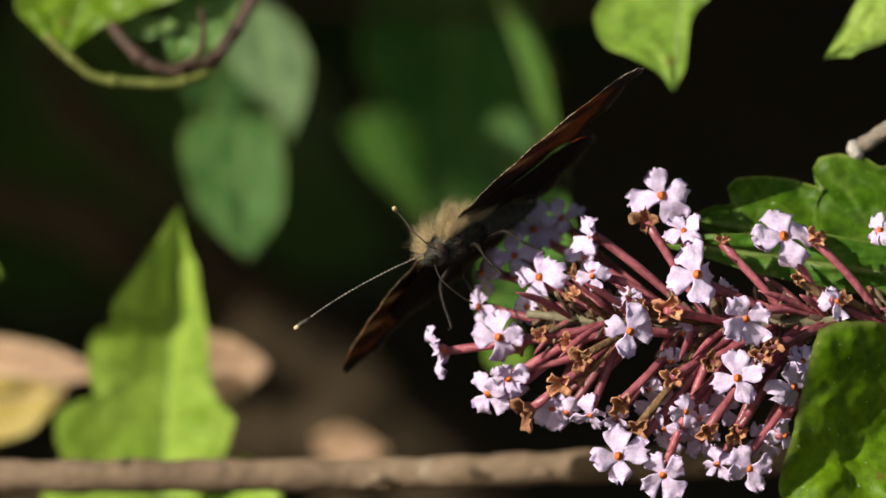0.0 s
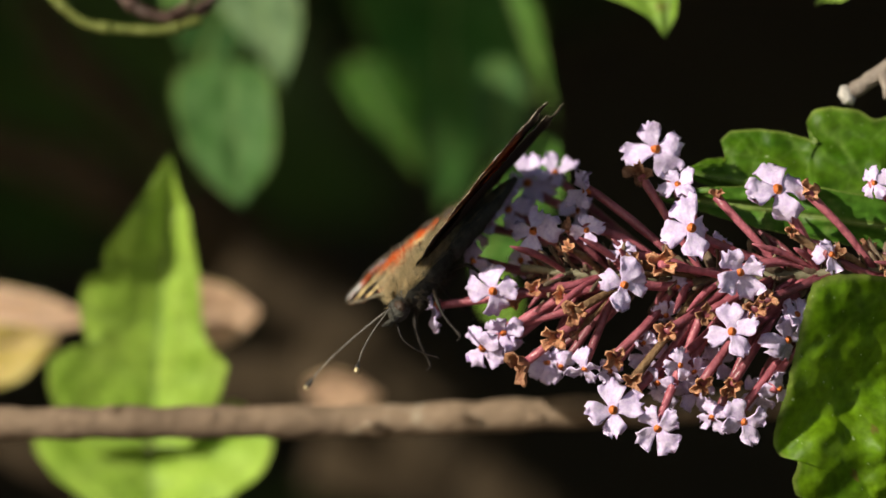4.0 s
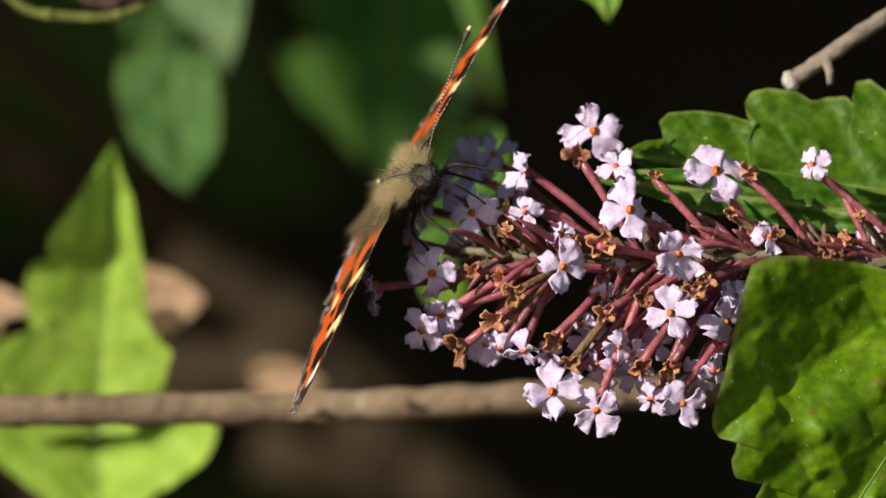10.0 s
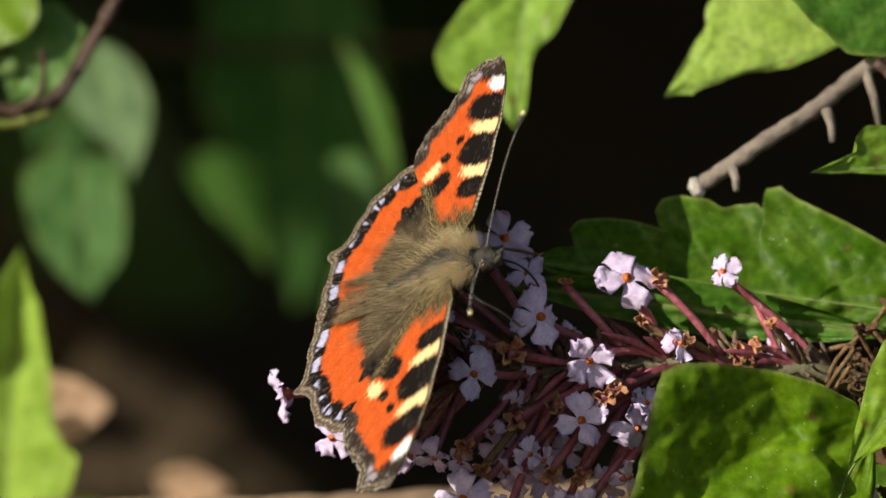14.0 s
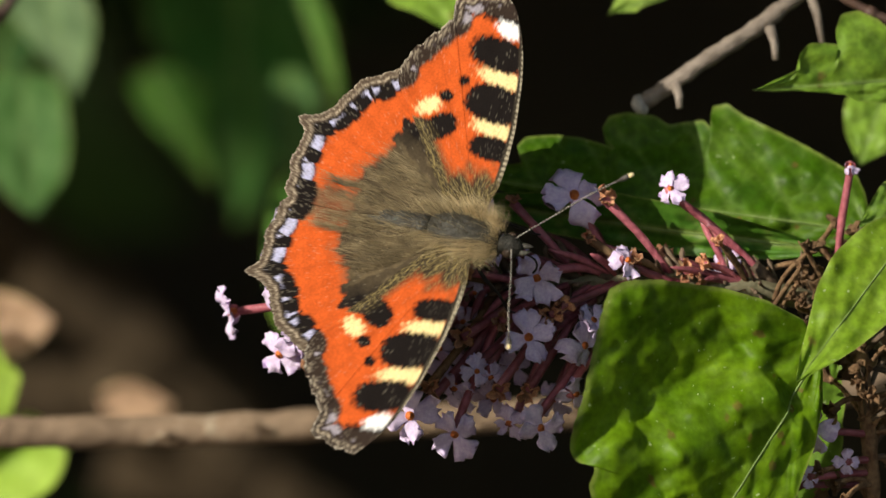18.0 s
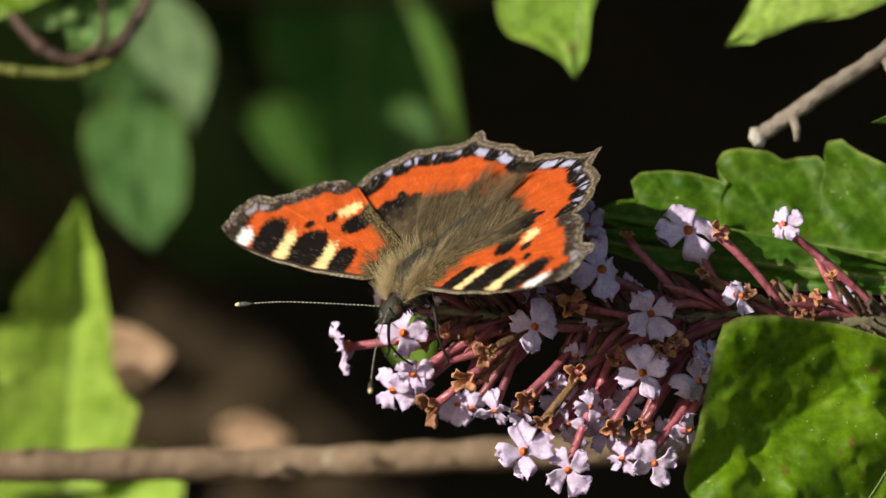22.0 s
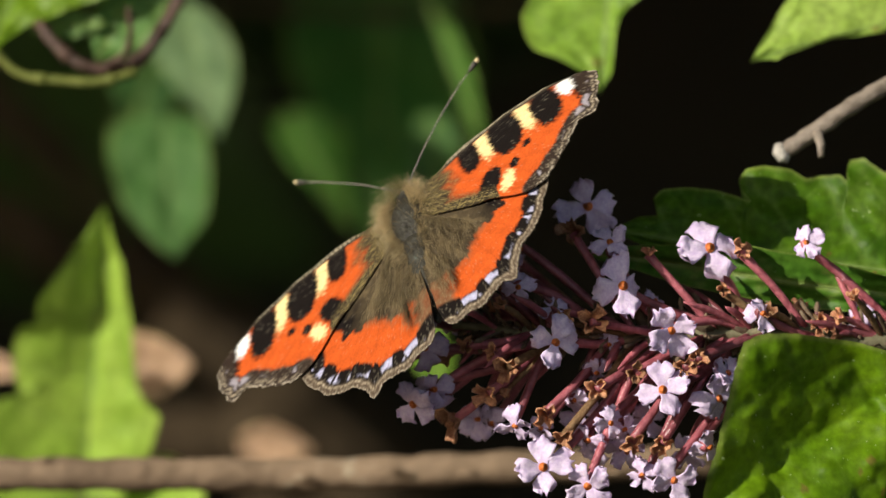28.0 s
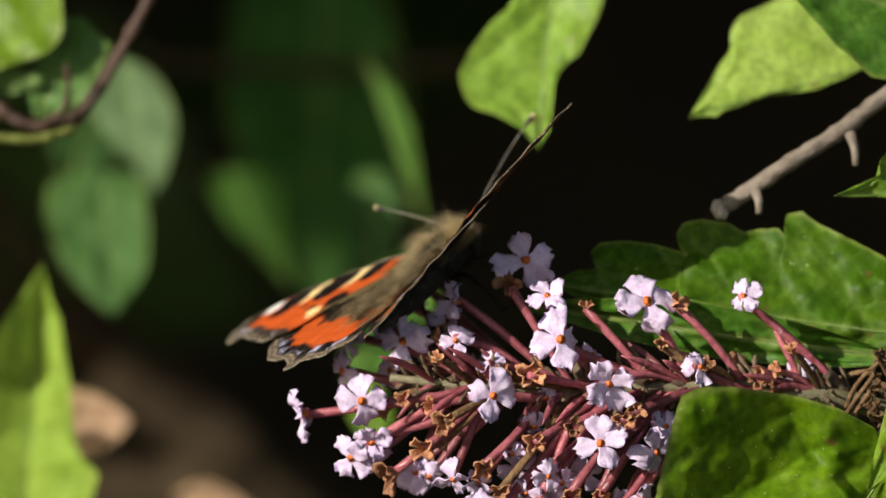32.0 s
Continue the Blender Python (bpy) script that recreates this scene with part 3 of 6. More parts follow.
def rod(name, pts, radius, material, label, category, sides=12, n=40, wobble=0.05, seed=0, taper=0.0, grouped=""):
    line = smooth_line([place(*p) for p in pts], n)
    return tagged(link_data(name, tube_data(line, [radius * MM * (1 - taper * i / n + 0.06 * math.sin(i * 1.3 + seed)) for i in range(n)], sides, wobble, seed), material), label, category, grouped)


def vine(pts, radius, material, label, category, sides, n, wobble, seed):
    """A vine stem with the swollen nodes where its leaves sat."""
    ob = rod("vine_stem", pts, radius, material, label, category, sides, n, wobble, seed)
    line = smooth_line([place(*p) for p in pts], n)
    for k in range(n // 6, n - 2, n // 3):
        way = (line[k + 1] - line[k]).normalized() * radius * MM
        child("node", mesh_of("node", *tube_data([line[k] - way * 1.5, line[k] - way * 0.5, line[k] + way * 0.4, line[k] + way * 1.5], [radius * 0.9 * MM, radius * 1.35 * MM, radius * 1.3 * MM, radius * 0.9 * MM], 9, 0.1, k), material), ob)
    return ob


branch = rod("branch", [(-66.9, -14.7, 44), (-43.6, -14.8, 43), (-26.9, -14.7, 43), (-4.7, -14.5, 44), (12.0, -13.8, 45), (34.2, -12.8, 46), (56.4, -11.1, 48), (78.7, -8.8, 52)], 1.66, BARK,
             "thin brown woody branch running level across", "branch", 16, 90, 0.05, 3)
rnd = random.Random(9)
for n in range(9):
    p = place((190 * n - 724) / 18, -14.06, 43) + Vector((rnd.uniform(-3, 3) * MM, -1.3 * MM, rnd.uniform(-1, 1) * MM))
    child("bark_knot", mesh_of("bark_knot", *tube_data([p + Vector((-1.1 * MM, 0, 0)), p, p + Vector((1.1 * MM, 0, 0))], [0.1 * MM, 0.3 * MM, 0.1 * MM], 8, 0.3, n), BARK), branch)
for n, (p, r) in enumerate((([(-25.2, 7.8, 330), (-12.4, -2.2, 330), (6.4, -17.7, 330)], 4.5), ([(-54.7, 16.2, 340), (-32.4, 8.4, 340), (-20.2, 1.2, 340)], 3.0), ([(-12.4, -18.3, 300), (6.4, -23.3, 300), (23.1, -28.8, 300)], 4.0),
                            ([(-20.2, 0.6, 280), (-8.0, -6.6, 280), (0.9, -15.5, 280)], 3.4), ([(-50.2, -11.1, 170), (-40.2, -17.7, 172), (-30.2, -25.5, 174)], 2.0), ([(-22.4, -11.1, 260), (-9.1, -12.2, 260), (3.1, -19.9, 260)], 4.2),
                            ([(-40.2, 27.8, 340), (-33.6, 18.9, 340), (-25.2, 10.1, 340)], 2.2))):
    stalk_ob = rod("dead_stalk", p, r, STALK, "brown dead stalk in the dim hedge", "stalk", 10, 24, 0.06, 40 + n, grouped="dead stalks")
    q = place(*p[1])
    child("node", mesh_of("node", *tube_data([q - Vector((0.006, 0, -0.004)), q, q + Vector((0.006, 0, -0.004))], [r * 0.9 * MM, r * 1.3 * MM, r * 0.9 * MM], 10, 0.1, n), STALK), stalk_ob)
vine([(-15.2, 39.2, 52), (-16.9, 35.6, 52), (-19.1, 31.6, 52), (-21.1, 28.1, 52), (-23.2, 25.8, 52), (-26.3, 25.1, 52), (-28.9, 25.8, 52), (-31.0, 27.4, 53), (-32.8, 29.7, 54)], 0.62, VINE, "thin dark brown vine curving down and back up", "vine", 10, 50, 0.05, 5)
vine([(-23.1, 24.9, 50), (-26.5, 23.9, 49), (-30.9, 24.0, 49), (-34.3, 24.5, 49), (-36.4, 26.0, 49), (-39.2, 28.6, 49)], 0.48, SHOOT, "thin green vine shoot under the ivy leaf", "vine", 10, 40, 0.05, 6)
vine([(-23.9, 31.2, 48), (-23.7, 28.7, 49), (-24.3, 26.7, 50), (-26.3, 25.3, 51)], 0.3, VINE, "thin brown leaf stalk bowing into the vine", "vine", 8, 24, 0.05, 9)
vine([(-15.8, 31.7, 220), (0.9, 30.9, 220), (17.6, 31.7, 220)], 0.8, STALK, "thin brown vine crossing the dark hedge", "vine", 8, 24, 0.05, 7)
vine([(58.0, 29.7, 12), (61.3, 27.5, 12), (65.1, 25.7, 12), (71.3, 23.8, 12)], 0.5, VINE, "thin reddish-brown stem above the lobed leaf", "vine", 9, 24, 0.06, 12)
twig = rod("twig", [(40.4, 17.4, 12), (43.1, 19.2, 12), (47.6, 22.3, 12), (52.0, 25.1, 13), (55.9, 28.2, 14), (62.0, 32.8, 16), (70.3, 38.9, 20)], 0.82, TWIG, "grey woody twig with a broken pale end", "twig", 14, 60, 0.08, 8)
for n, (a, b) in enumerate((((43.9, 19.5, 11), (44.3, 17.1, 10)), ((53.2, 25.1, 12), (53.8, 21.9, 11)), ((57.1, 28.9, 14), (58.4, 23.4, 12)))):
    p, q = place(*a), place(*b)
    child("spur", mesh_of("spur", *tube_data([p, (p + q) / 2 + Vector((0.2 * MM, 0, 0)), q], [0.55 * MM, 0.42 * MM, 0.3 * MM], 8, 0.12, n), TWIG), twig, "short side spur")
tip_at = place(40.4, 17.4, 12)
child("broken_end", mesh_of("broken_end", *tube_data([tip_at + Vector((0.5 * MM, 0, 0.3 * MM)), tip_at, tip_at + Vector((-0.6 * MM, 0, -0.4 * MM))], [0.9 * MM, 1.15 * MM, 0.5 * MM], 10, 0.2, 3),
                             surface("pale_wood", (0.35, 0.32, 0.28), (0.55, 0.52, 0.47), 600, 0.8, 0.6)), twig, "pale splintered end")

# ---- the flower spike, with the leaves that sway with it ----
SPIKE = place(57.0, -2.5, 0)
spike = tagged(base("flower_spike", SPIKE), "lilac butterfly bush flower spike with fading florets and green leaves", "flower")
AXIS = smooth_line([place(65.3, -6.6, 4), place(56.4, -2.1, 2), place(48.1, -0.6, 0), place(39.8, -0.1, 0), place(28.7, -0.5, 0), place(17.6, -0.3, 0), place(8.7, 0.5, 2.4)], 60)
child("stem", mesh_of("stem", *tube_data([p - SPIKE for p in AXIS], [(1.15 - 0.75 * i / 60) * MM for i in range(60)], 10, 0.08, 4), STEM), spike, "grey-green downy stem")


def lean(u):
    """How far the spike's tip leans back, in mm."""
    return 0.36 * max(0.0, 15 - u)


def on_axis(u):
    """The point of the stem that lies u mm across."""
    return min(AXIS, key=lambda p: abs(p.x - u * MM))


def petal_mesh(seed):
    """One crinkled petal lobe of unit length, 0.06 thick, opening outward along y."""
    rnd = random.Random(seed)
    ns, nt = 8, 8
    top = []
    for i in range(ns + 1):
        s = i / ns
        w = np.interp(s, [0, 0.18, 0.40, 0.65, 0.85, 0.95, 1.0], [0.15, 0.19, 0.33, 0.44, 0.45, 0.38, 0.24])
        for j in range(nt + 1):
            t = -1 + 2 * j / nt
            y = s * (1.0 - 0.10 * t * t) + (0.06 * math.sin(j * 1.9 + seed * 1.3) + rnd.uniform(-0.08, 0.08)) * s ** 4
            x = w * t * (1 + rnd.uniform(-0.10, 0.10) * s) + 0.08 * math.sin(seed * 1.7) * s * s
            ruffle = 0.19 * t * t * math.sin(8 * s + seed * 3 + (1.4 if t > 0 else 0)) + 0.10 * math.sin(5 * t + seed) * s * s + rnd.uniform(-0.06, 0.06)
            z = 0.24 * s - (0.22 + 0.24 * math.sin(seed * 2.3)) * s * s + 0.10 * math.cos(seed) * t * t * s + ruffle * s + 0.10 * t * math.sin(seed * 1.9) * s
            top.append(Vector((x, 0.09 + 0.88 * y, z)))
    n = len(top)
    verts = top + [v - Vector((0, 0, 0.06)) for v in top]
    faces = []
    for i in range(ns):
        for j in range(nt):
            a = i * (nt + 1) + j
            q = (a, a + 1, a + nt + 2, a + nt + 1)
            faces += [q, tuple(n + k for k in reversed(q))]
    ring = [i * (nt + 1) for i in range(ns + 1)] + [ns * (nt + 1) + j for j in range(1, nt + 1)] + [i * (nt + 1) + nt for i in range(ns - 1, -1, -1)]
    faces += [(a, b, b + n, a + n) for a, b in zip(ring, ring[1:])]
    return mesh_of("petal", verts, faces, PETAL)


PETALS = [petal_mesh(k) for k in range(18)]
v, f = tube_data([(0, 0, -0.30), (0, 0, -0.05), (0, 0, 0.05), (0, 0, 0.06), (0, 0, 0.02)], [0.12, 0.14, 0.15, 0.12, 0.05], 14, 0.04, 3)
THROAT = mesh_of("throat", v, f, EYESPOT)
COUNT = [0]


def floret(u, v, d, size, fx, fz, spin, droop=0.0, petals=4, back=9.0, lift=0.0):
    """A floret: its long tube from the stem, four petals and the orange throat. fx, fz: how far it faces aside and up; back: how far towards the root its tube meets the stem."""
    COUNT[0] += 1
    k = COUNT[0]
    rnd = random.Random(k)
    at = place(u, v, d * 0.62 + lean(u))
    face = Vector((fx + rnd.uniform(-0.28, 0.28), -1.0, fz + rnd.uniform(-0.28, 0.28))).normalized()
    foot = on_axis(u + back) + Vector((0, 0, lift * MM))
    r = size / 2 * 1.03
    neck = at - face * 0.35 * r * MM
    mid = (foot + neck) / 2 + Vector((rnd.uniform(-0.8, 0.8) * MM, 0, rnd.uniform(-1.1, 1.1) * MM)) - face * 0.8 * MM
    line = smooth_line([foot - SPIKE, mid - SPIKE, neck - SPIKE - face * 0.5 * MM, neck - SPIKE + face * 0.15 * r * MM], 12)
    radii = [(0.30 + 0.022 * i + 0.14 * math.sin(math.pi * min(1, i / 8)) + (0.10 * (i - 8) if i > 8 else 0)) * MM * (0.66 + 0.04 * size) for i in range(12)]
    tube = child("floret", mesh_of("floret", *tube_data(line, radii, 8, 0.09, k), TUBE), spike)
    m = Matrix.Translation(at - SPIKE) @ basis(face, (0, 0, 1)) @ Matrix.Rotation(radians(spin), 4, "Z") @ Matrix.Scale(r * MM, 4)
    for i in range(petals):
        turn = Matrix.Rotation(math.pi / 2 * i + rnd.uniform(-0.2, 0.2), 4, "Z") @ Matrix.Rotation(rnd.uniform(-0.55, 0.42) - droop, 4, "X") @ Matrix.Rotation(rnd.uniform(-0.22, 0.22), 4, "Y") @ Matrix.Scale(rnd.uniform(0.85, 1.1), 4)
        child("petal", PETALS[rnd.randrange(18)], tube, m=m @ turn)
    child("throat", THROAT, tube, m=m)
    cup = line[0] + (line[2] - line[0]) * 0.9
    child("calyx", mesh_of("calyx", *tube_data([line[0], (line[0] + cup) / 2, cup], [0.35 * MM, 0.62 * MM, 0.55 * MM], 7, 0.1, k), CALYX), tube)
    return tube


def crumple(seed, material=None):
    """A shrivelled corolla of unit size: a shrunken funnel with a crinkled, curled four-lobed rim."""
    rnd = random.Random(seed)
    rings, sides = 9, 24
    lobes = [rnd.uniform(0.55, 1.1) for _ in range(4)]
    curl = [rnd.uniform(-0.5, 0.9) for _ in range(4)]
    twist = rnd.uniform(-0.5, 0.5)
    shell = []
    for k in range(rings):
        f = k / (rings - 1)
        for j in range(sides):
            a = 2 * math.pi * j / sides
            q = int((a + math.pi / 4) // (math.pi / 2)) % 4
            lobe = abs(math.cos(2 * a)) ** 0.7
            flare = f ** 1.8
            r = 0.17 + 0.06 * f + flare * lobes[q] * (0.16 + 0.62 * lobe) + 0.10 * flare * math.sin(9 * a + seed) + 0.09 * flare * rnd.uniform(-1, 1)
            z = -0.95 + 1.25 * f - flare * curl[q] * lobe * 0.75 + 0.14 * flare * rnd.uniform(-1, 1) + 0.10 * flare * math.sin(7 * a + 2 * seed)
            b = a + twist * f + 0.12 * flare * rnd.uniform(-1, 1)
            shell.append(Vector((r * math.cos(b), r * math.sin(b), z)))
    n = len(shell)
    verts = shell + [Vector((v.x * 0.90, v.y * 0.90, v.z + 0.035)) for v in shell]
    faces = []
    for k in range(rings - 1):
        for j in range(sides):
            p, q = k * sides + j, k * sides + (j + 1) % sides
            faces += [(p, q, q + sides, p + sides), (n + p + sides, n + q + sides, n + q, n + p)]
    top = (rings - 1) * sides
    faces += [(top + j, top + (j + 1) % sides, n + top + (j + 1) % sides, n + top + j) for j in range(sides)]
    faces.append(tuple(range(sides))[::-1])
    return mesh_of("withered_floret", verts, faces, material or WITHERED)


CRUMPLES = [crumple(k) for k in range(12)]
HUSKS = [crumple(k + 20, DEAD) for k in range(8)]


def withered(u, v, d, size, fx=0.0, fz=0.0, back=7.0):
    COUNT[0] += 1
    rnd = random.Random(COUNT[0])
    at = place(u, v, d * 0.62 + lean(u))
    face = Vector((fx, -1.0, fz)).normalized()
    foot = on_axis(u + back)
    line = smooth_line([foot - SPIKE, (foot + at) / 2 - SPIKE + Vector((0, 0, rnd.uniform(-0.4, 0.4) * MM)), at - SPIKE - face * 0.5 * MM], 8)
    tube = child("withered_tube", mesh_of("withered_tube", *tube_data(line, [0.34 * MM + 0.02 * MM * i for i in range(8)], 7, 0.1, COUNT[0]), DEAD if COUNT[0] % 6 == 0 else TUBE), spike)
    child("withered_floret", CRUMPLES[rnd.randrange(12)], tube, m=Matrix.Translation(at - SPIKE) @ basis(face, (0, 0, 1)) @ Matrix.Rotation(rnd.uniform(0, 6), 4, "Z") @ Matrix.Scale(size / 2 * rnd.uniform(0.95, 1.25) * MM, 4))


# open florets, from the root of the spike to its tip
floret(33.9, 8.2, -4, 6.6, 0.1, 0.2, 18, back=4)
floret(24.1, 8.7, -3, 4.4, -0.5, 0.5, 30, back=7)
floret(25.4, 4.4, -8, 6.2, 0.5, 0.1, 10, back=9)
floret(18.8, -1.2, -10, 5.4, 0.35, 0.0, -10, back=9)
floret(30.2, 0.1, -9, 5.8, 0.1, -0.25, 30, back=8)
floret(29.4, -5.8, -9, 5.6, 0.0, 0.1, 15, back=9)
floret(5.9, -1.8, -6, 5.7, 0.05, 0.15, 8, back=13)
floret(9.9, 4.1, -1, 5.5, -0.1, 0.1, 0, back=11)
floret(4.9, -7.4, -6, 5.4, -0.6, -0.45, 35, back=15)
floret(6.9, -5.9, -4, 4.6, -0.3, -0.5, 10, back=15)
floret(-0.1, -3.2, -3, 5.2, -3.0, -0.3, 20, back=18)
floret(17.7, -13.5, -8, 5.8, 0.0, 0.15, 12, back=10)
floret(22.1, -15.3, -7, 5.2, 0.05, -0.6, 40, back=6)
floret(14.9, -9.5, -6, 3.9, -0.3, -2.0, 20, 0.3, back=4)
floret(30.6, -14.7, -6, 5.0, 0.3, -0.4, 30, back=9)
floret(34.9, -6.6, -5, 5.0, 0.8, 0.0, 20, back=7)
floret(35.8, -4.1, -4, 4.2, 0.6, 0.4, 50, back=7)
floret(24.3, -9.1, -7, 3.6, 0.5, -0.3, 15, 0.4, back=8)
floret(21.9, 12.2, 4, 6.2, -0.3, 0.2, 25, back=6)
floret(9.3, 8.8, 26, 5.6, -0.6, 0.5, 10, back=13)
floret(14.9, 8.1, 1, 4.2, -2.2, 0.5, 40, back=11)
floret(15.1, 4.2, -5, 3.6, -0.4, 0.0, 15, 0.5, back=9)
floret(39.2, 1.8, -7, 3.8, 0.5, -0.4, 15, 0.3, back=7)
floret(43.4, 8.8, -6, 3.7, -0.2, 0.3, 30, 0.3, back=11)
floret(48.2, 1.3, 2, 4.2, -1.5, -0.4, 10, 0.3, back=8)
floret(61.1, 11.2, 0, 2.2, 0.0, 2.0, 20, 0.9, back=-1)
floret(7.4, 6.2, 17, 5.0, -0.8, 0.3, 22, back=13)
floret(14.3, 6.1, 16, 4.4, -0.6, 0.6, 5, back=12)
floret(21.2, -8.3, 1, 4.6, -0.2, -0.6, 12, back=8)
floret(25.9, -11.9, 2, 4.4, 0.1, -0.7, 32, back=7)
floret(4.2, 4.5, 18, 5.0, -1.2, 0.2, 16, back=16)
floret(32.0, -11.9, 2, 4.2, 0.2, -0.6, 25, back=8)
floret(12.0, 9.9, 27, 4.6, -0.5, 0.8, 33, back=13)
floret(8.7, 1.2, 8, 4.4, -0.9, 0.0, 40, back=14)
floret(11.2, -8.8, 4, 4.4, -0.4, -0.7, 18, back=11)
floret(28.1, -8.8, 3, 4.0, 0.2, -0.5, 28, 0.2, back=8)
floret(36.4, -11.1, 3, 4.2, 0.4, -0.4, 8, back=6)
floret(23.1, -11.9, 4, 4.0, -0.2, -0.9, 20, 0.2, back=7)
# half-hidden ones deeper in the spike
for args in ((22.9, -4.2, -2, 3.6, 0.3, -0.8), (22.1, -10.8, -3, 3.8, -0.2, -1.2), (25.7, -9.7, -4, 3.4, 0.4, -0.9), (34.1, -11.4, -5, 4.0, 0.9, -0.4), (27.4, -14.2, -3, 3.6, -0.6, -0.9), (20.7, -6.9, -3, 3.0, -0.4, -0.9),
             (17.4, -9.7, -3, 3.2, -0.6, -0.8), (18.5, 2.2, -3, 2.8, -0.8, 0.5), (7.1, -7.0, -2, 3.4, -1.0, -0.5), (35.7, -4.2, -3, 3.4, 1.0, -0.2), (24.1, -1.4, -3, 2.8, 0.5, -0.5), (3.9, 1.2, 4, 4.2, -1.4, 0.2),
             (12.6, -9.2, 2, 3.6, -0.6, -0.8), (38.5, -2.0, -2, 3.0, 0.7, 0.2), (28.6, 3.0, 0, 2.8, 0.6, 0.3)):
    floret(*args, 17 * args[0], 0.35, back=8)
# withered ones among them
for args in ((14.2, -3.8, -8, 3.0, 0.2, -0.2), (12.0, -6.4, -8, 2.8, -0.5, -0.3), (8.6, -9.2, -6, 3.4, -0.8, -0.6, 12), (17.9, -8.4, -6, 3.0, 0, -0.6), (22.4, 0.9, -8, 3.0, 0.3, 0.2), (22.9, -5.8, -9, 3.0, 0, 0),
             (19.6, 1.2, -8, 2.0, 0.2, 0.4), (20.3, 9.7, 0, 2.6, -0.3, 0.3), (37.1, 7.9, -4, 2.2, 0.6, 0.1), (31.6, -3.6, -9, 2.8, 0.4, 0)):
    withered(*args)
for args in ((26.4, -11.1, -7, 2.6, 0.2, -0.3), (29.3, -11.3, -6, 3.0, 0, -0.4), (19.6, -10.7, -6, 2.2, -0.3, -0.6), (9.9, -1.6, -7, 2.0, -0.4, 0), (26.7, -4.2, -8, 2.0, 0.2, 0), (32.8, -2.6, -8, 2.4, 0.3, 0.2),
             (44.8, 0.7, -4, 2.8, 0.2, -0.2), (27.9, 7.8, -2, 1.8, 0.2, 0.6), (35.3, 4.1, -4, 1.8, 0.3, 0), (12.6, -2.2, -6, 2.0, -0.4, 0.1)):
    withered(*args)

# bare tubes and calyces that crowd the stem
rnd = random.Random(21)
for n in range(70):
    i = rnd.randrange(16, 56)
    foot = AXIS[i]
    a = rnd.uniform(0, 6.28)
    out = Vector((-rnd.uniform(0.35, 1.3), math.cos(a), math.sin(a))).normalized()
    reach = rnd.uniform(4, 9) * MM
    line = smooth_line([foot - SPIKE, foot - SPIKE + out * reach * 0.5 + Vector((0, 0, 0.4 * MM)), foot - SPIKE + out * reach], 8)
    tube = child("spent_tube", mesh_of("spent_tube", *tube_data(line, [q * MM for q in (0.24, 0.27, 0.30, 0.34, 0.38, 0.36, 0.24, 0.08)], 7, 0.06, n), TUBE if n % 6 else DEAD), spike)
    if n % 3 == 0:
        child("withered_floret", CRUMPLES[n % 12], tube, m=Matrix.Translation(line[-1]) @ basis(out, (0, 0.2, 1)) @ Matrix.Scale(rnd.uniform(0.8, 1.2) * MM, 4))
parts = []
for n in range(190):
    i = rnd.randrange(8, 58)
    foot = AXIS[i] - SPIKE
    a = rnd.uniform(0, 6.28)
    out = Vector((-rnd.uniform(-0.2, 1.0), math.cos(a), math.sin(a))).normalized()
    reach = rnd.uniform(1.5, 5.0) * MM
    r = rnd.uniform(0.15, 0.33) * MM
    parts.append(tube_data([foot, foot + out * reach * 0.6, foot + out * reach * 0.85, foot + out * reach], [r * 0.5, r * 0.6, r, r * 0.4], 6, 0.2, n))
tagged(child("calyx_tuft", mesh_of("calyx_tuft", *joined(parts), CALYX), spike, "small downy olive calyces"), kind="stuff")
# brown seed clutter where the spike leaves its shoot
for n in range(22):
    p = place(55.5 + 6.5 * rnd.random(), -2.5 + 9.5 * rnd.random(), rnd.uniform(-4, 4)) - SPIKE
    foot = p + Vector((rnd.uniform(-4, 4), rnd.uniform(0, 4), rnd.uniform(-6, -1))) * MM
    tube = child("seed_stalk", mesh_of("seed_stalk", *tube_data(smooth_line([foot, (foot + p) / 2 + Vector((rnd.uniform(-1, 1) * MM, 0, 0)), p], 7), [0.26 * MM] * 7, 6, 0.15, n), DEAD), spike)
    child("seed_head", HUSKS[n % 8], tube, m=Matrix.Translation(p) @ Euler((rnd.uniform(-1, 1), rnd.uniform(-1, 1), 0)).to_matrix().to_4x4() @ Matrix.Scale(rnd.uniform(0.7, 1.1) * MM, 4))

NEAR = ((0.072, 0.160, 0.004), (0.145, 0.262, 0.008))
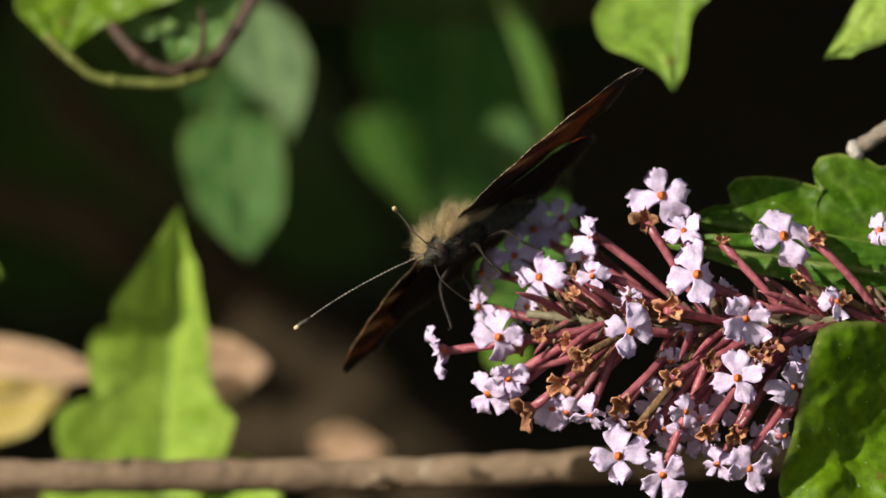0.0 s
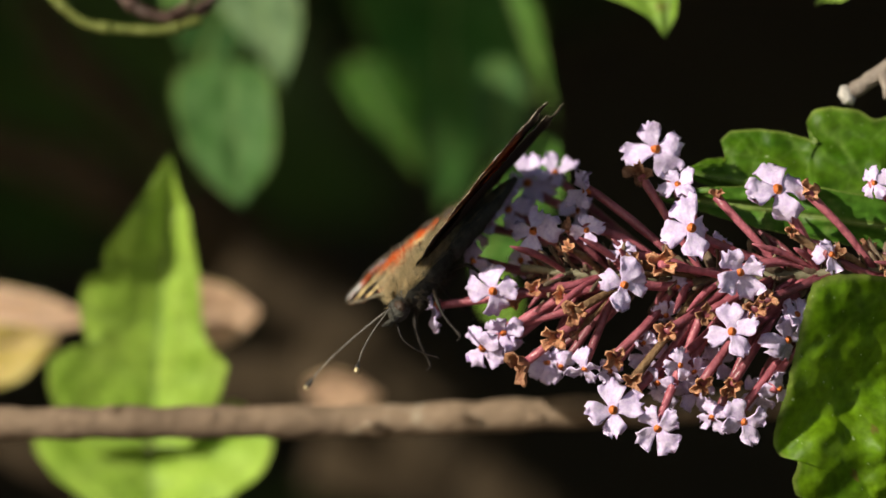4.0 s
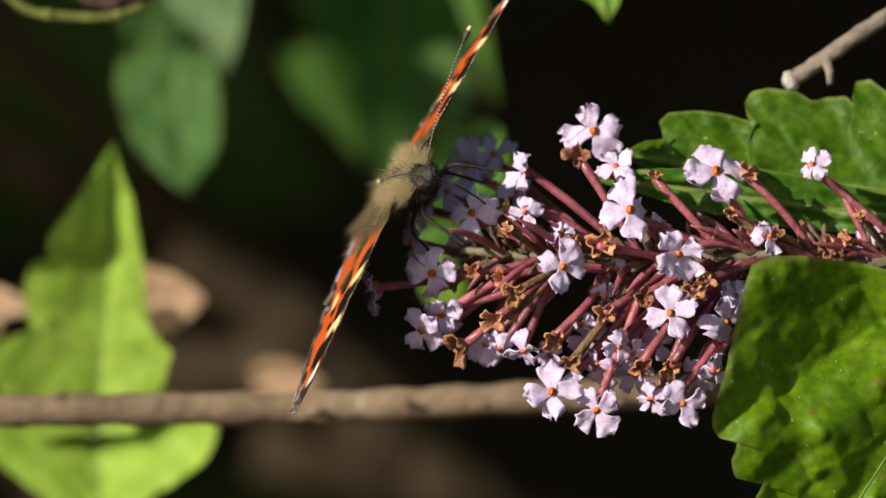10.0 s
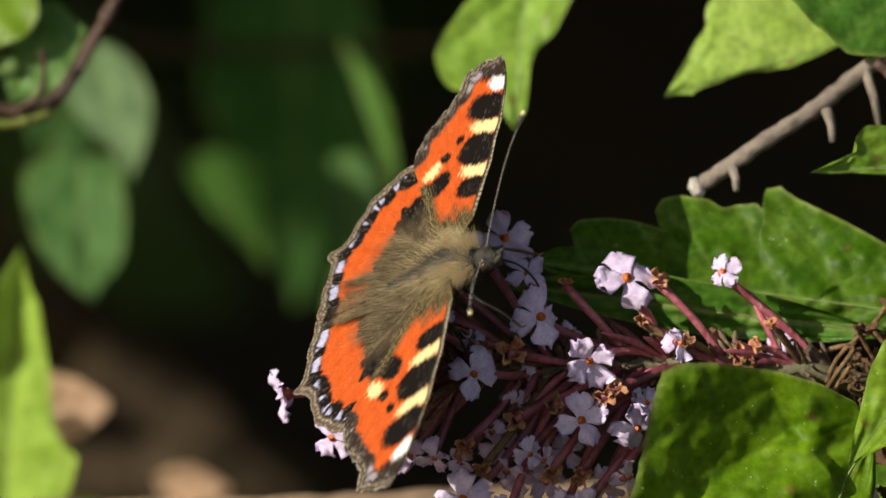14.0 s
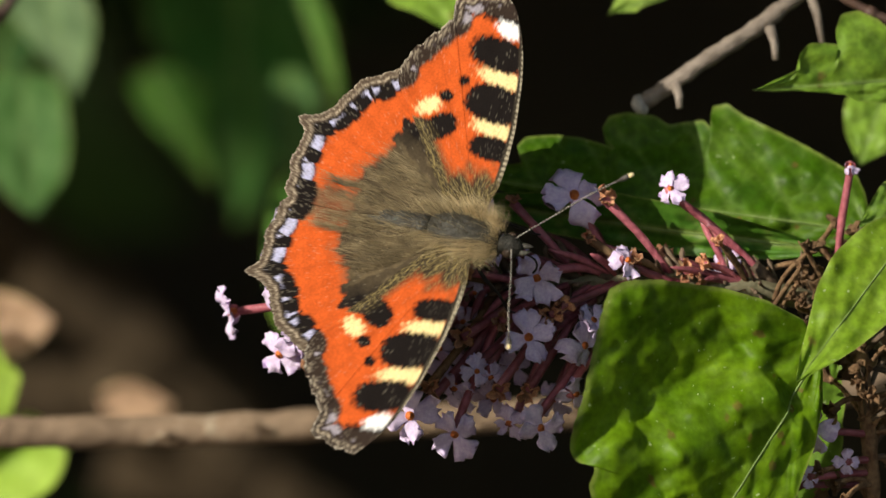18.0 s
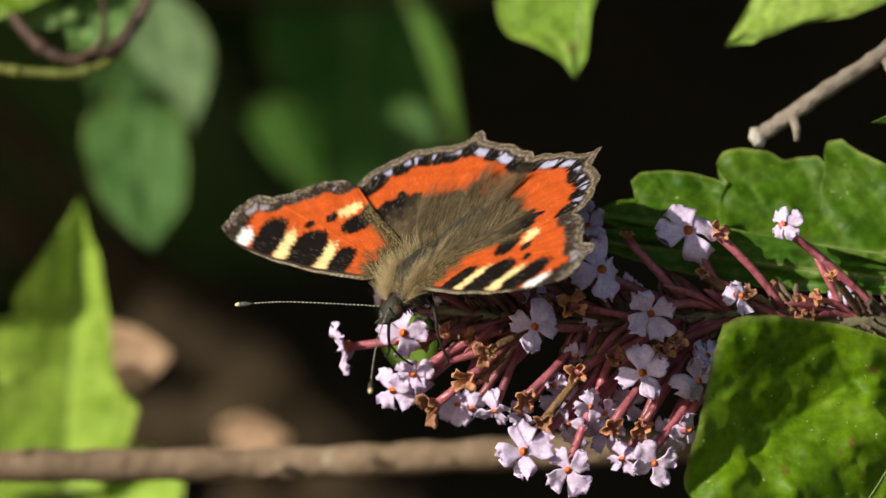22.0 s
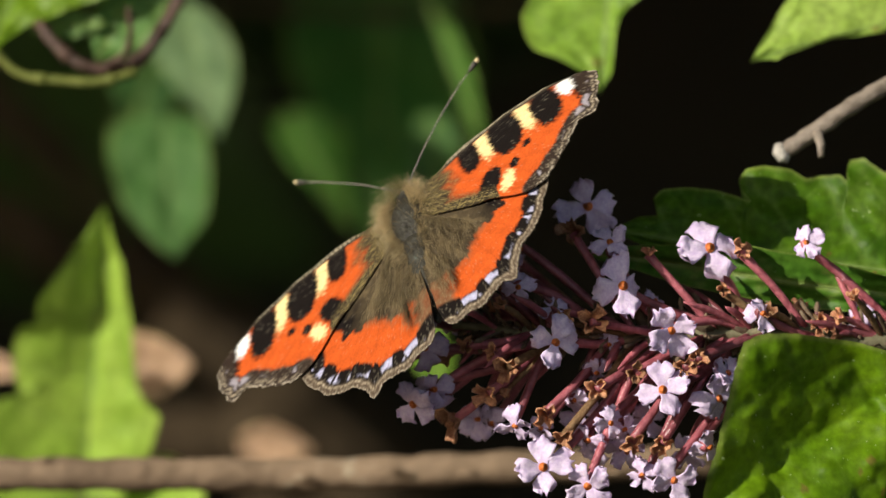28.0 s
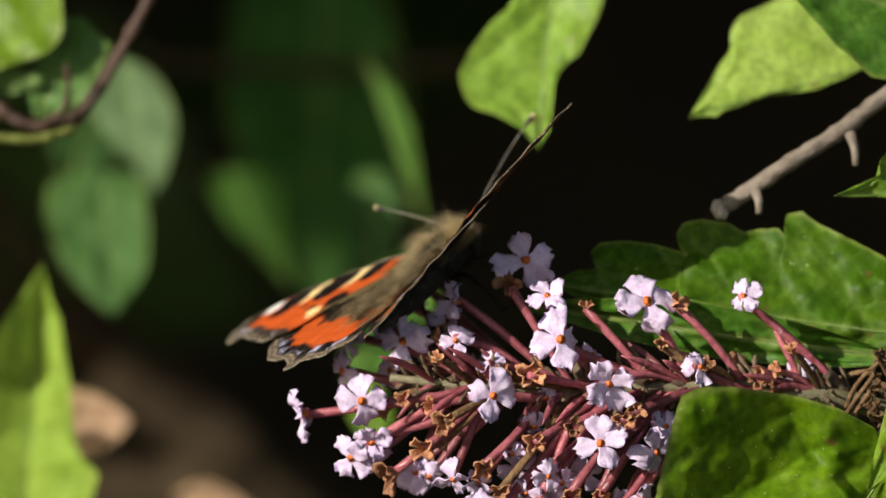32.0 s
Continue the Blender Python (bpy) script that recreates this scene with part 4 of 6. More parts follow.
leaf("leaf", (58.2, -6.9, -8), (43.6, -31.3, -13), [(4.3, 2.8), (8.7, 4.5), (13.6, 5.4), (21.2, 5.0), (26, 2.5)],
     [(-1.3, 3.2), (-0.8, 7.5), (0.8, 12.3), (4.0, 18.8), (5.9, 21.5), (7.5, 22.6), (10.1, 21.9), (12.9, 20.9), (16.0, 19.7), (17.9, 19.0), (20.5, 18.4), (22.5, 17.3), (23.2, 15.6), (22.6, 14.3), (24.6, 13.7), (25.6, 12.4), (24.9, 10.5), (23.9, 9.5), (26.1, 9.4), (28.2, 7.2), (29.4, 3.7)],
     -15, 0.05, -0.02, NEAR, 1, 0.025, 4, 0.35, (0.16, 0.26, 0.035), (150, 110),
     spike, SPIKE, 51, "broad quilted green leaf with toothed edge", stalk=[(59.2, -5.8, 0), (59.6, -3.3, 3)], spots=1.4, bend=2.0, soft=2, sweep=1.5, pucker=3.2,
     facets=(((17.0, -14.0), (22.7, -15.9), 1.8, 1.3), ((3.5, -6.9), (15.0, -12.1), 5.5, 2.6), ((13.0, -1.2), (19.2, -1.2), 4.0, 0.5)))
leaf("leaf", (62.3, 4.6, 7), (24.3, 9.8, 10), [(1.5, 1.6), (5.7, 3.5), (12.5, 3.5), (19.2, 3.1), (33.0, 1.6), (36.5, 0.8)],
     [(-0.5, 1.5), (0.3, 3.8), (1.4, 5.6), (4.1, 6.8), (7.1, 8.0), (9.9, 9.0), (13.5, 10.2), (15.2, 11.2), (16.6, 10.7), (16.7, 9.6), (16.1, 8.2), (17.2, 9.1), (19.4, 8.6), (20.4, 8.1), (22.2, 8.9), (25.0, 8.8), (26.6, 8.2), (27.1, 6.9), (26.5, 5.9), (25.4, 4.9), (27.0, 5.3), (29.0, 5.6), (31.8, 5.5), (34.4, 4.9), (35.2, 3.8), (33.8, 2.3), (36.3, 1.7)],
     6, -0.30, 0.02, ((0.042, 0.112, 0.004), (0.080, 0.162, 0.009)), 1, 0.018, 6, 0.5,
     (0.19, 0.30, 0.06), (180, 60), spike, SPIKE, 52, "long lobed green leaf behind the spike", stalk=[(62.0, 3.0, 5), (60.1, 2.0, 5)], spots=0.5, soft=1, pucker=2.6)
leaf("leaf", (59.2, 2.7, 3), (21.2, 7.8, 7), [0.5, 1.6, 2.2, 2.4, 2.2, 1.8, 1.0, 0.2], [0.5, 1.8, 2.6, 3.2, 3.3, 2.6, 1.6, 0.2], -20, 0.25, 0.0, MID, 0, 0.05, 6, 0.3, (0.30, 0.36, 0.10), (60, 24),
     spike, SPIKE, 53, "narrow folded green leaf", spots=0.2)
leaf("leaf", (68.1, 6.2, -6), (55.7, -10.6, -13), [0.6, 3.6, 4.2, 4.0, 3.6, 2.8, 1.6, 0.2], [0.6, 3.4, 4.4, 4.6, 4.0, 2.8, 1.6, 0.2], 10, 0.10, 0.06, ((0.15, 0.27, 0.015), (0.21, 0.34, 0.03)), 0, 0.05, 5, 0.15, (0.22, 0.34, 0.06), (50, 26),
     spike, SPIKE, 54, "smooth pale green leaf bent downward", spots=0.1)
leaf("leaf", (59.2, -6.6, 6), (47.6, -31.6, 0), [1, 4, 6, 6, 4, 0.3], [1, 4, 6, 6, 4, 0.3], 0, 0.12, 0.0, FRESH, 8, 0.05, 6, 0.4, (0.20, 0.30, 0.05), (50, 26), spike, SPIKE, 55, "green leaf below the broad leaf", spots=0.3)
leaf("leaf", (40.9, -30.1, 4), (30.9, -26.1, 0), [(0.9, 1.5), (3.9, 2.2), (8.3, 1.6)], [(2.5, 1.7), (4.9, 1.8), (7.9, 1.4)], 0, 0.12, 0.0, FRESH, 0, 0.05, 5, 0.2, (0.20, 0.30, 0.05), (30, 20), spike, SPIKE, 57,
     "green leaf tip below the broad leaf", spots=0.2, soft=1)
leaf("leaf", (45.3, -1.6, 8), (53.1, -1.6, 6), [0.5, 1.9, 2.2, 1.5, 0.2], [0.5, 1.9, 2.4, 1.6, 0.2], 0, 0.1, 0.0, ((0.10, 0.26, 0.05), (0.16, 0.34, 0.08)), 0, 0.05, 4, 0.1, (0.2, 0.3, 0.08), (24, 14), spike, SPIKE, 56,
     "small green leaf between the florets", spots=0)

# ---- the faded spike beside it ----
old = tagged(base("faded_spike", place(63.7, -31.1, 2)), "brown faded flower spike gone to seed", "flower")
OLD = old.location.copy()
line = smooth_line([place(63.7, -31.1, 2), place(63.4, -23.3, 0), place(62.8, -14.4, -2), place(62.0, -6.6, -2), place(60.9, -0.5, 0)], 30)
child("stem", mesh_of("stem", *tube_data([p - OLD for p in line], [0.8 * MM] * 30, 9, 0.1, 2), DEAD), old)
for n in range(70):
    p = line[rnd.randrange(0, 28)] - OLD
    out = Vector((rnd.uniform(-1, 1), rnd.uniform(-1, 0.6), rnd.uniform(-0.3, 0.9))).normalized()
    q = p + out * rnd.uniform(3, 8) * MM
    tube = child("seed_stalk", mesh_of("seed_stalk", *tube_data(smooth_line([p, (p + q) / 2 + Vector((0, 0, 0.6 * MM)), q], 6), [0.28 * MM] * 6, 6, 0.15, n), DEAD if n % 3 else CALYX), old)
    child("seed_head", HUSKS[n % 8], tube, m=Matrix.Translation(q) @ basis(out, (0, 0.3, 1)) @ Matrix.Scale(rnd.uniform(0.8, 1.5) * MM, 4))
for u, v, d, r, face in ((57.4, -14.5, -6, 2.6, (-0.3, -1, -0.3)), (54.8, -19.9, -5, 1.3, (0, -1, 0)), (56.9, -19.2, -5, 1.2, (0.2, -1, 0.1)), (60.7, -17.7, -4, 1.4, (0.2, -1, -0.2))):
    p = place(u, v, d)
    foot = min(line, key=lambda q: abs(q.z - p.z))
    tube = child("floret", mesh_of("floret", *tube_data(smooth_line([foot - OLD, (foot + p) / 2 - OLD, p - OLD], 8), [0.4 * MM] * 8, 7, 0.05, 1), TUBE), old)
    m = Matrix.Translation(p - OLD) @ basis(face, (0, 0, 1)) @ Matrix.Scale(r * MM, 4)
    for i in range(4):
        child("petal", PETALS[(i * 3) % 8], tube, m=m @ Matrix.Rotation(math.pi / 2 * i, 4, "Z"))


# ---- the butterfly ----
fly = tagged(base("butterfly"), "orange tortoiseshell butterfly with black, yellow and blue wing marks, feeding", "butterfly")

FORE = [(1.9, 1.4), (2.9, 4), (3.3, 8), (2.9, 13), (2.0, 18), (0.6, 22), (-1.2, 24.8), (-3.6, 25.0), (-6.6, 23.9), (-6.5, 21.8), (-8.0, 19.8), (-9.6, 17.6), (-10.2, 15.4), (-9.6, 13.6), (-7, 10.2), (-4.2, 6), (-1.2, 2.0)]
HIND = [(0.8, 1.2), (-0.6, 8.6), (-3.6, 14.4), (-8.8, 16.0), (-12.6, 14.6), (-14.6, 13.2), (-15.7, 11.2), (-16.8, 9.7), (-19.2, 8.7), (-18.2, 6.9), (-18.7, 4.6), (-18.3, 2.4), (-17.5, 0.1), (-12, -0.3), (-6, 0.0)]
ORANGE, BLACK, YELLOW, WHITE, BLUE = (0.54, 0.092, 0.017), (0.009, 0.0065, 0.006), (0.86, 0.66, 0.32), (0.84, 0.84, 0.83), (0.46, 0.46, 0.66)
EDGE, PALE, DUSK, GOLD = (0.032, 0.021, 0.016), (0.56, 0.47, 0.35), (0.038, 0.028, 0.017), (0.32, 0.25, 0.10)


def spot(a, b, ca, cb, ra, rb, turn, edge=0.16, s=0.0, power=2.6):
    """A soft-edged, slightly ragged patch."""
    c, q = math.cos(radians(turn)), math.sin(radians(turn))
    x, y = (a - ca) * c + (b - cb) * q, -(a - ca) * q + (b - cb) * c
    k = (np.abs(x / ra) ** power + np.abs(y / rb) ** power) ** (1 / power)
    return np.clip((1 + edge * 0.7 * wave(a * 3, b * 3, s) - k) / edge + 0.5, 0, 1)


def to_margin(a, b, line):
    """The distance of each point from a polyline, and how far along it the nearest place is."""
    best, along, run = np.full(len(a), 1e9), np.zeros(len(a)), 0.0
    for (x0, y0), (x1, y1) in zip(line, line[1:]):
        dx, dy = x1 - x0, y1 - y0
        size = math.hypot(dx, dy)
        t = np.clip(((a - x0) * dx + (b - y0) * dy) / size ** 2, 0, 1)
        d = np.hypot(a - x0 - t * dx, b - y0 - t * dy)
        near = d < best
        best, along = np.where(near, d, best), np.where(near, run + t * size, along)
        run += size
    return best, along, run


def ribs(a, b, ca, cb, count, spread):
    """Thin wing veins that fan out from the root."""
    turn = np.arctan2(b - cb, ca - a + 0.001)
    r = np.hypot(a - ca, b - cb)
    return np.clip(1 - np.abs(np.sin(turn / spread * math.pi * count + 0.25 * np.sin(r * 0.4))) * r * spread / (math.pi * count) / 0.13, 0, 1)


def fore_pattern(a, b, d, s, whole):
    col = np.tile(np.array(ORANGE), (len(a), 1)) * (1 + 0.12 * wave(a, b, 1))[:, None]
    col = blend(col, spot(a, b, -6.3, 12.4, 1.2, 0.8, 30, 0.5, 2), YELLOW)
    col = blend(col, spot(a, b, 1.0, 11.0, 2.3, 0.85, -10, 0.35, 3), YELLOW)
    col = blend(col, spot(a, b, 0.4, 16.3, 2.6, 0.9, -14, 0.4, 4), YELLOW)
    col = blend(col, 0.30 * ribs(a, b, 0.0, 0.6, 9, 2.2), (0.30, 0.05, 0.012))
    col = blend(col, spot(a, b, 1.2, 8.9, 2.3, 1.25, -8, 0.15, 5), BLACK)
    col = blend(col, spot(a, b, 0.3, 13.6, 3.2, 1.95, -12, 0.15, 6), BLACK)
    col = blend(col, spot(a, b, -0.8, 18.9, 3.1, 1.7, -14, 0.15, 7), BLACK)
    col = blend(col, spot(a, b, -4.7, 10.3, 1.95, 1.35, 35, 0.16, 8), BLACK)
    col = blend(col, spot(a, b, -4.8, 13.7, 0.72, 0.62, 0, 0.25, 9, 2), BLACK)
    col = blend(col, spot(a, b, -3.4, 15.6, 0.55, 0.55, 0, 0.25, 10, 2), BLACK)
    col = blend(col, np.clip((b - 21.4 + 0.30 * a + 0.3 * wave(a * 2, b * 2, 3)) / 0.5, 0, 1) * (a > -3.4), BLACK)
    # outer margin
    w = 2.1 + 0.25 * wave(s * 1.6, s * 0, 2)
    col = blend(col, np.clip((w - d) / 0.35 + 0.5, 0, 1), EDGE)
    tooth = np.abs(((s / whole * 9) % 1) - 0.5) * 2
    deep = (d - 1.0) / 0.95
    col = blend(col, 0.85 * np.clip((0.5 * (1 - 0.6 * deep) - tooth) / 0.15, 0, 1) * np.clip(deep / 0.15, 0, 1) * np.clip((1 - deep) / 0.2, 0, 1), (0.34, 0.31, 0.36))
    torn = np.clip(0.62 + 0.75 * wave(a * 4.1, b * 4.7, 6), 0, 1)
    col = blend(col, 0.75 * torn * np.clip(1 - np.abs(d - 0.55 - 0.15 * tooth) / 0.24, 0, 1) * (tooth < 0.8), PALE)
    col = blend(col, 0.85 * np.clip(0.5 + wave(a * 5.3, b * 6.1, 9), 0, 1) * np.clip((0.22 - d) / 0.1, 0, 1), (0.72, 0.63, 0.5))
    col = blend(col, spot(a, b, -0.4, 21.6, 1.45, 0.75, -25, 0.4, 11), WHITE)
    # costa, and the dusted root
    costa = 3.25 - 0.012 * (b - 8.5) ** 2 - a
    bars = 0.5 + 0.5 * np.sin(b * 11)
    col = blend(col, np.clip((0.75 - costa) / 0.2, 0, 1), (0.035, 0.028, 0.02))
    col = blend(col, 0.7 * np.clip((0.42 - costa) / 0.15, 0, 1) * (bars > 0.5), (0.66, 0.58, 0.42))
    root = np.hypot(a * 0.75 - 0.4, b)
    speck = 0.5 + 0.5 * np.sin(a * 31 + 3 * np.sin(b * 17)) * np.sin(b * 29 + 2 * np.sin(a * 23))
    dust = np.clip((7.4 + 0.8 * wave(a, b, 5) - root) / 2.2, 0, 1)
    back = np.clip((1.6 - np.abs((a + 1.0) * 0.80 + (b - 2.0) * 0.56)) / 1.0, 0, 1) * (b < 11)
    dust = np.maximum(dust, back)
    col = blend(col, dust, DUSK)
    col = blend(col, 0.75 * dust * (speck > 0.66), GOLD)
    return col


def hind_pattern(a, b, d, s, whole):
    col = np.tile(np.array(ORANGE), (len(a), 1)) * (1 + 0.12 * wave(a, b, 4))[:, None]
    col = blend(col, 0.34 * ribs(a, b, 0.5, 0.8, 9, 1.9), (0.30, 0.05, 0.012))
    inner = 5.9 + 1.6 * np.sin(math.pi * np.clip(s / whole, 0, 1)) + 0.5 * np.sign(np.sin(s * 1.9)) * 0.6 + 0.35 * wave(a * 1.5, b * 1.5, 3) + np.clip((s - 9) * 0.05, -1, 1.2)
    dark = np.clip((d - inner) / 0.35 + 0.5, 0, 1)
    col = blend(col, dark, (0.016, 0.011, 0.009))
    col = blend(col, 0.35 * spot(a, b, -6.4, 14.6, 2.6, 0.6, -25, 0.8, 6), YELLOW)
    col = blend(col, spot(a, b, -6.9, 8.6, 2.2, 1.3, 52, 0.2, 7), BLACK)
    hairy = np.clip((d - inner + 1.2) / 2.2, 0, 1) * np.clip((9.6 + 0.8 * wave(a, b, 2) - np.abs(b)) / 3.2, 0, 1)
    # the fold along the inner margin is clothed in hair out to the edge
    hairy = np.maximum(hairy, np.clip((2.5 + 0.5 * wave(a * 1.2, b, 6) - np.abs(b)) / 1.0, 0, 1))
    col = blend(col, 0.8 * hairy, (0.080, 0.060, 0.035))
    streak = 0.5 + 0.5 * np.sin(22 * np.arctan2(b, -a + 1) + 1.5 * wave(a, b, 8))
    col = blend(col, 0.45 * hairy * np.clip((streak - 0.5) / 0.4, 0, 1), (0.20, 0.15, 0.082))
    w = 2.75 + 0.25 * np.cos(2 * math.pi * s / whole * 12)
    col = blend(col, np.clip((w - d) / 0.3 + 0.5, 0, 1), BLACK)
    tooth = np.abs(((s / whole * 12) % 1) - 0.5) * 2
    deep = (d - 1.2) / 1.25
    moon = np.clip((0.62 * (1 - 0.75 * deep) - tooth) / 0.16, 0, 1) * np.clip(deep / 0.12, 0, 1) * np.clip((1 - deep) / 0.15, 0, 1) * np.clip(1 + 0.3 * wave(a * 6, b * 6, 4), 0, 1)
    col = blend(col, moon, BLUE)
    col = blend(col, np.clip((1.1 - d) / 0.25, 0, 1), (0.085, 0.06, 0.042))
    torn = np.clip(0.6 + 0.8 * wave(a * 4.3, b * 4.9, 7), 0, 1)
    col = blend(col, 0.75 * torn * np.clip(1 - np.abs(d - 0.62 - 0.12 * tooth) / 0.2, 0, 1), PALE)
    col = blend(col, 0.7 * np.clip(0.5 + wave(a * 5.1, b * 6.3, 8), 0, 1) * np.clip((0.22 - d) / 0.1, 0, 1), (0.62, 0.54, 0.42))
    return col


def under_pattern(a, b, d, s, whole, hind):
    col = np.tile(np.array((0.020, 0.014, 0.011)), (len(a), 1)) * (1 + 0.5 * wave(a * 2.5, b * 2.5, 9))[:, None]
    col = blend(col, 0.6 * np.clip((2.4 - d) / 0.6, 0, 1), (0.060, 0.042, 0.030))
    if not hind:
        mid = np.clip((d - 2.4) / 0.8, 0, 1) * np.clip((b - 8.0) / 5.0, 0, 1)
        col = blend(col, 0.75 * mid * np.clip(0.8 + 0.5 * wave(a * 3.1, b * 2.2, 5), 0, 1), (0.34, 0.10, 0.030))
        for ca, cb, ra, rb in ((1.2, 8.7, 2.4, 1.25), (0.3, 13.7, 3.0, 1.6), (-0.8, 18.8, 3.1, 1.4), (-4.7, 10.3, 1.7, 1.2)):
            col = blend(col, 0.75 * spot(a, b, ca, cb, ra, rb, -10, 0.4, ca), (0.016, 0.011, 0.009))
        col = blend(col, 0.45 * spot(a, b, 0.6, 16.3, 2.0, 0.9, -14, 0.4, 4), (0.60, 0.42, 0.18))
        col = blend(col, 0.4 * spot(a, b, 0.9, 11.0, 2.0, 0.9, -10, 0.4, 4), (0.60, 0.42, 0.18))
    col = blend(col, 0.4 * np.clip((0.5 - d) / 0.2, 0, 1), (0.30, 0.24, 0.17))
    return col


def wing(name, outline, first, last, sign, hind, level):
    """A wing: a thin cambered plate fanned out from its root, patterned above and below."""
    n_s, n_r = 230, 64
    line = [(p.x, p.y) for p in smooth_line([Vector((x, y, 0)) for x, y in outline], n_s)]
    lo, hi = int(first / (len(outline) - 1) * (n_s - 1)), int(last / (len(outline) - 1) * (n_s - 1))
    shaped = []
    for i, (x, y) in enumerate(line):
        if lo <= i <= hi:
            k = 1 + 0.012 * abs(math.sin((i - lo) / (hi - lo) * math.pi * 8)) + 0.003 * math.sin(i * 2.4) + 0.003 * math.sin(i * 5.1)
        else:
            k = 1 + 0.002 * math.sin(i * 3.7)
        shaped.append((x * k, y * k))
    margin = shaped[lo:hi + 1:2]
    r0 = np.array(outline[0]) * 0.9
    ring = np.array(shaped)
    rr = np.linspace(0.02, 1, n_r) ** 0.85
    pts = r0[None, None] + (ring[None] - r0[None, None]) * rr[:, None, None]
    a, b = pts[..., 0].ravel(), pts[..., 1].ravel()
    d, s, whole = to_margin(a, b, margin)
    ray = np.tile(np.arange(n_s) / n_s, n_r)
    rad = np.repeat(rr, n_s)
    z = level - 0.0012 * (b - 4) ** 2 * (b > 4) + 0.05 * np.sin(ray * 60) * rad + 0.10 * wave(a * 0.5, b * 0.5, 2) * rad
    if hind:
        z = z - 0.004 * np.maximum(0, -a - 12) ** 2 + 0.10 * np.maximum(0, 3 - b)
    top = np.stack([a, sign * b, z], 1) * MM
    low = np.stack([a, sign * b, z - 0.10], 1) * MM
    upper = (hind_pattern if hind else fore_pattern)(a, b, d, s, whole)
    # loose pale scales, thickest along the margin
    dice = np.random.RandomState(3 if hind else 4).rand(len(a))
    upper = blend(upper, 0.10 * (dice < 0.03 + 0.12 * (d < 2.2)), (0.86, 0.76, 0.58))
    col = np.concatenate([upper, under_pattern(a, b, d, s, whole, hind)])
    n = n_s * n_r
    i, j = np.meshgrid(np.arange(n_r - 1), np.arange(n_s - 1), indexing="ij")
    q = (i * n_s + j).ravel()
    up = np.stack([q, q + n_s, q + n_s + 1, q + 1], 1)
    if sign > 0:
        up = up[:, ::-1]
    down = up[:, ::-1] + n
    e = (n_r - 1) * n_s + np.arange(n_s - 1)
    rim = np.stack([e, e + 1, e + 1 + n, e + n], 1)
    faces = np.concatenate([up, down, rim]).tolist()
    me = mesh_of(name, np.concatenate([top, low]).tolist(), faces, WING)
    colour_mesh(me, col)
    return child(name, me, fly)


fore_left = tagged(wing("forewing", FORE, 6, 12, 1, False, 0.22), "orange forewing with black and yellow bars and white tip spot")
fore_right = tagged(wing("forewing", FORE, 6, 12, -1, False, 0.22), "orange forewing with black and yellow bars and white tip spot")
hind_left = tagged(wing("hindwing", HIND, 3, 12, 1, True, 0.0), "orange hindwing with dark root and blue crescents")
hind_right = tagged(wing("hindwing", HIND, 3, 12, -1, True, -0.12), "orange hindwing with dark root and blue crescents")


def lathe(stations, sides, wobble, seed):
    """A body along x from rows of x, centre z, half width, half height, in mm."""
    verts, faces = [], []
    rnd = random.Random(seed)
    for x, z, w, h in stations:
        for j in range(sides):
            t = 2 * math.pi * j / sides
            k = 1 + rnd.uniform(-wobble, wobble)
            verts.append(Vector((x, w * math.cos(t) * k, z + h * math.sin(t) * k)) * MM)
    for i in range(len(stations) - 1):
        for j in range(sides):
            p, q = i * sides + j, i * sides + (j + 1) % sides
            faces.append((p, q, q + sides, p + sides))
    faces.append(tuple(range(sides))[::-1])
    faces.append(tuple(range((len(stations) - 1) * sides, len(stations) * sides)))
    return verts, faces


thorax = child("thorax", mesh_of("thorax", *lathe([(-3.4, 0.2, 0.8, 0.8), (-2.6, 0.3, 1.6, 1.5), (-1.0, 0.4, 2.1, 2.0), (1.0, 0.4, 2.2, 2.1), (2.8, 0.2, 1.8, 1.7), (4.0, 0.0, 1.1, 1.1), (4.5, 0, 0.6, 0.6)], 20, 0.02, 1), BODYSCALE), fly, "dark thorax under golden hair")
rows = [(-2.8 - 0.62 * i, 0.35 - 0.02 * i, 1.55 * (1 - (i / 20) ** 2.2) * (1.0 if i % 3 else 0.93) + 0.12, 1.45 * (1 - (i / 20) ** 2.2) * (1.0 if i % 3 else 0.93) + 0.12) for i in range(20)]
child("abdomen", mesh_of("abdomen", *lathe(rows, 18, 0.03, 2), BODYSCALE), fly, "dark grey-brown ringed abdomen")
head = child("head", mesh_of("head", *lathe([(4.2, -0.1, 0.5, 0.5), (4.6, -0.15, 1.0, 1.0), (5.3, -0.2, 1.2, 1.15), (6.0, -0.3, 1.0, 0.95), (6.5, -0.4, 0.5, 0.5), (6.7, -0.45, 0.15, 0.15)], 16, 0.03, 3), BODYSCALE), fly, "grey-brown scaly head")
antennae = []
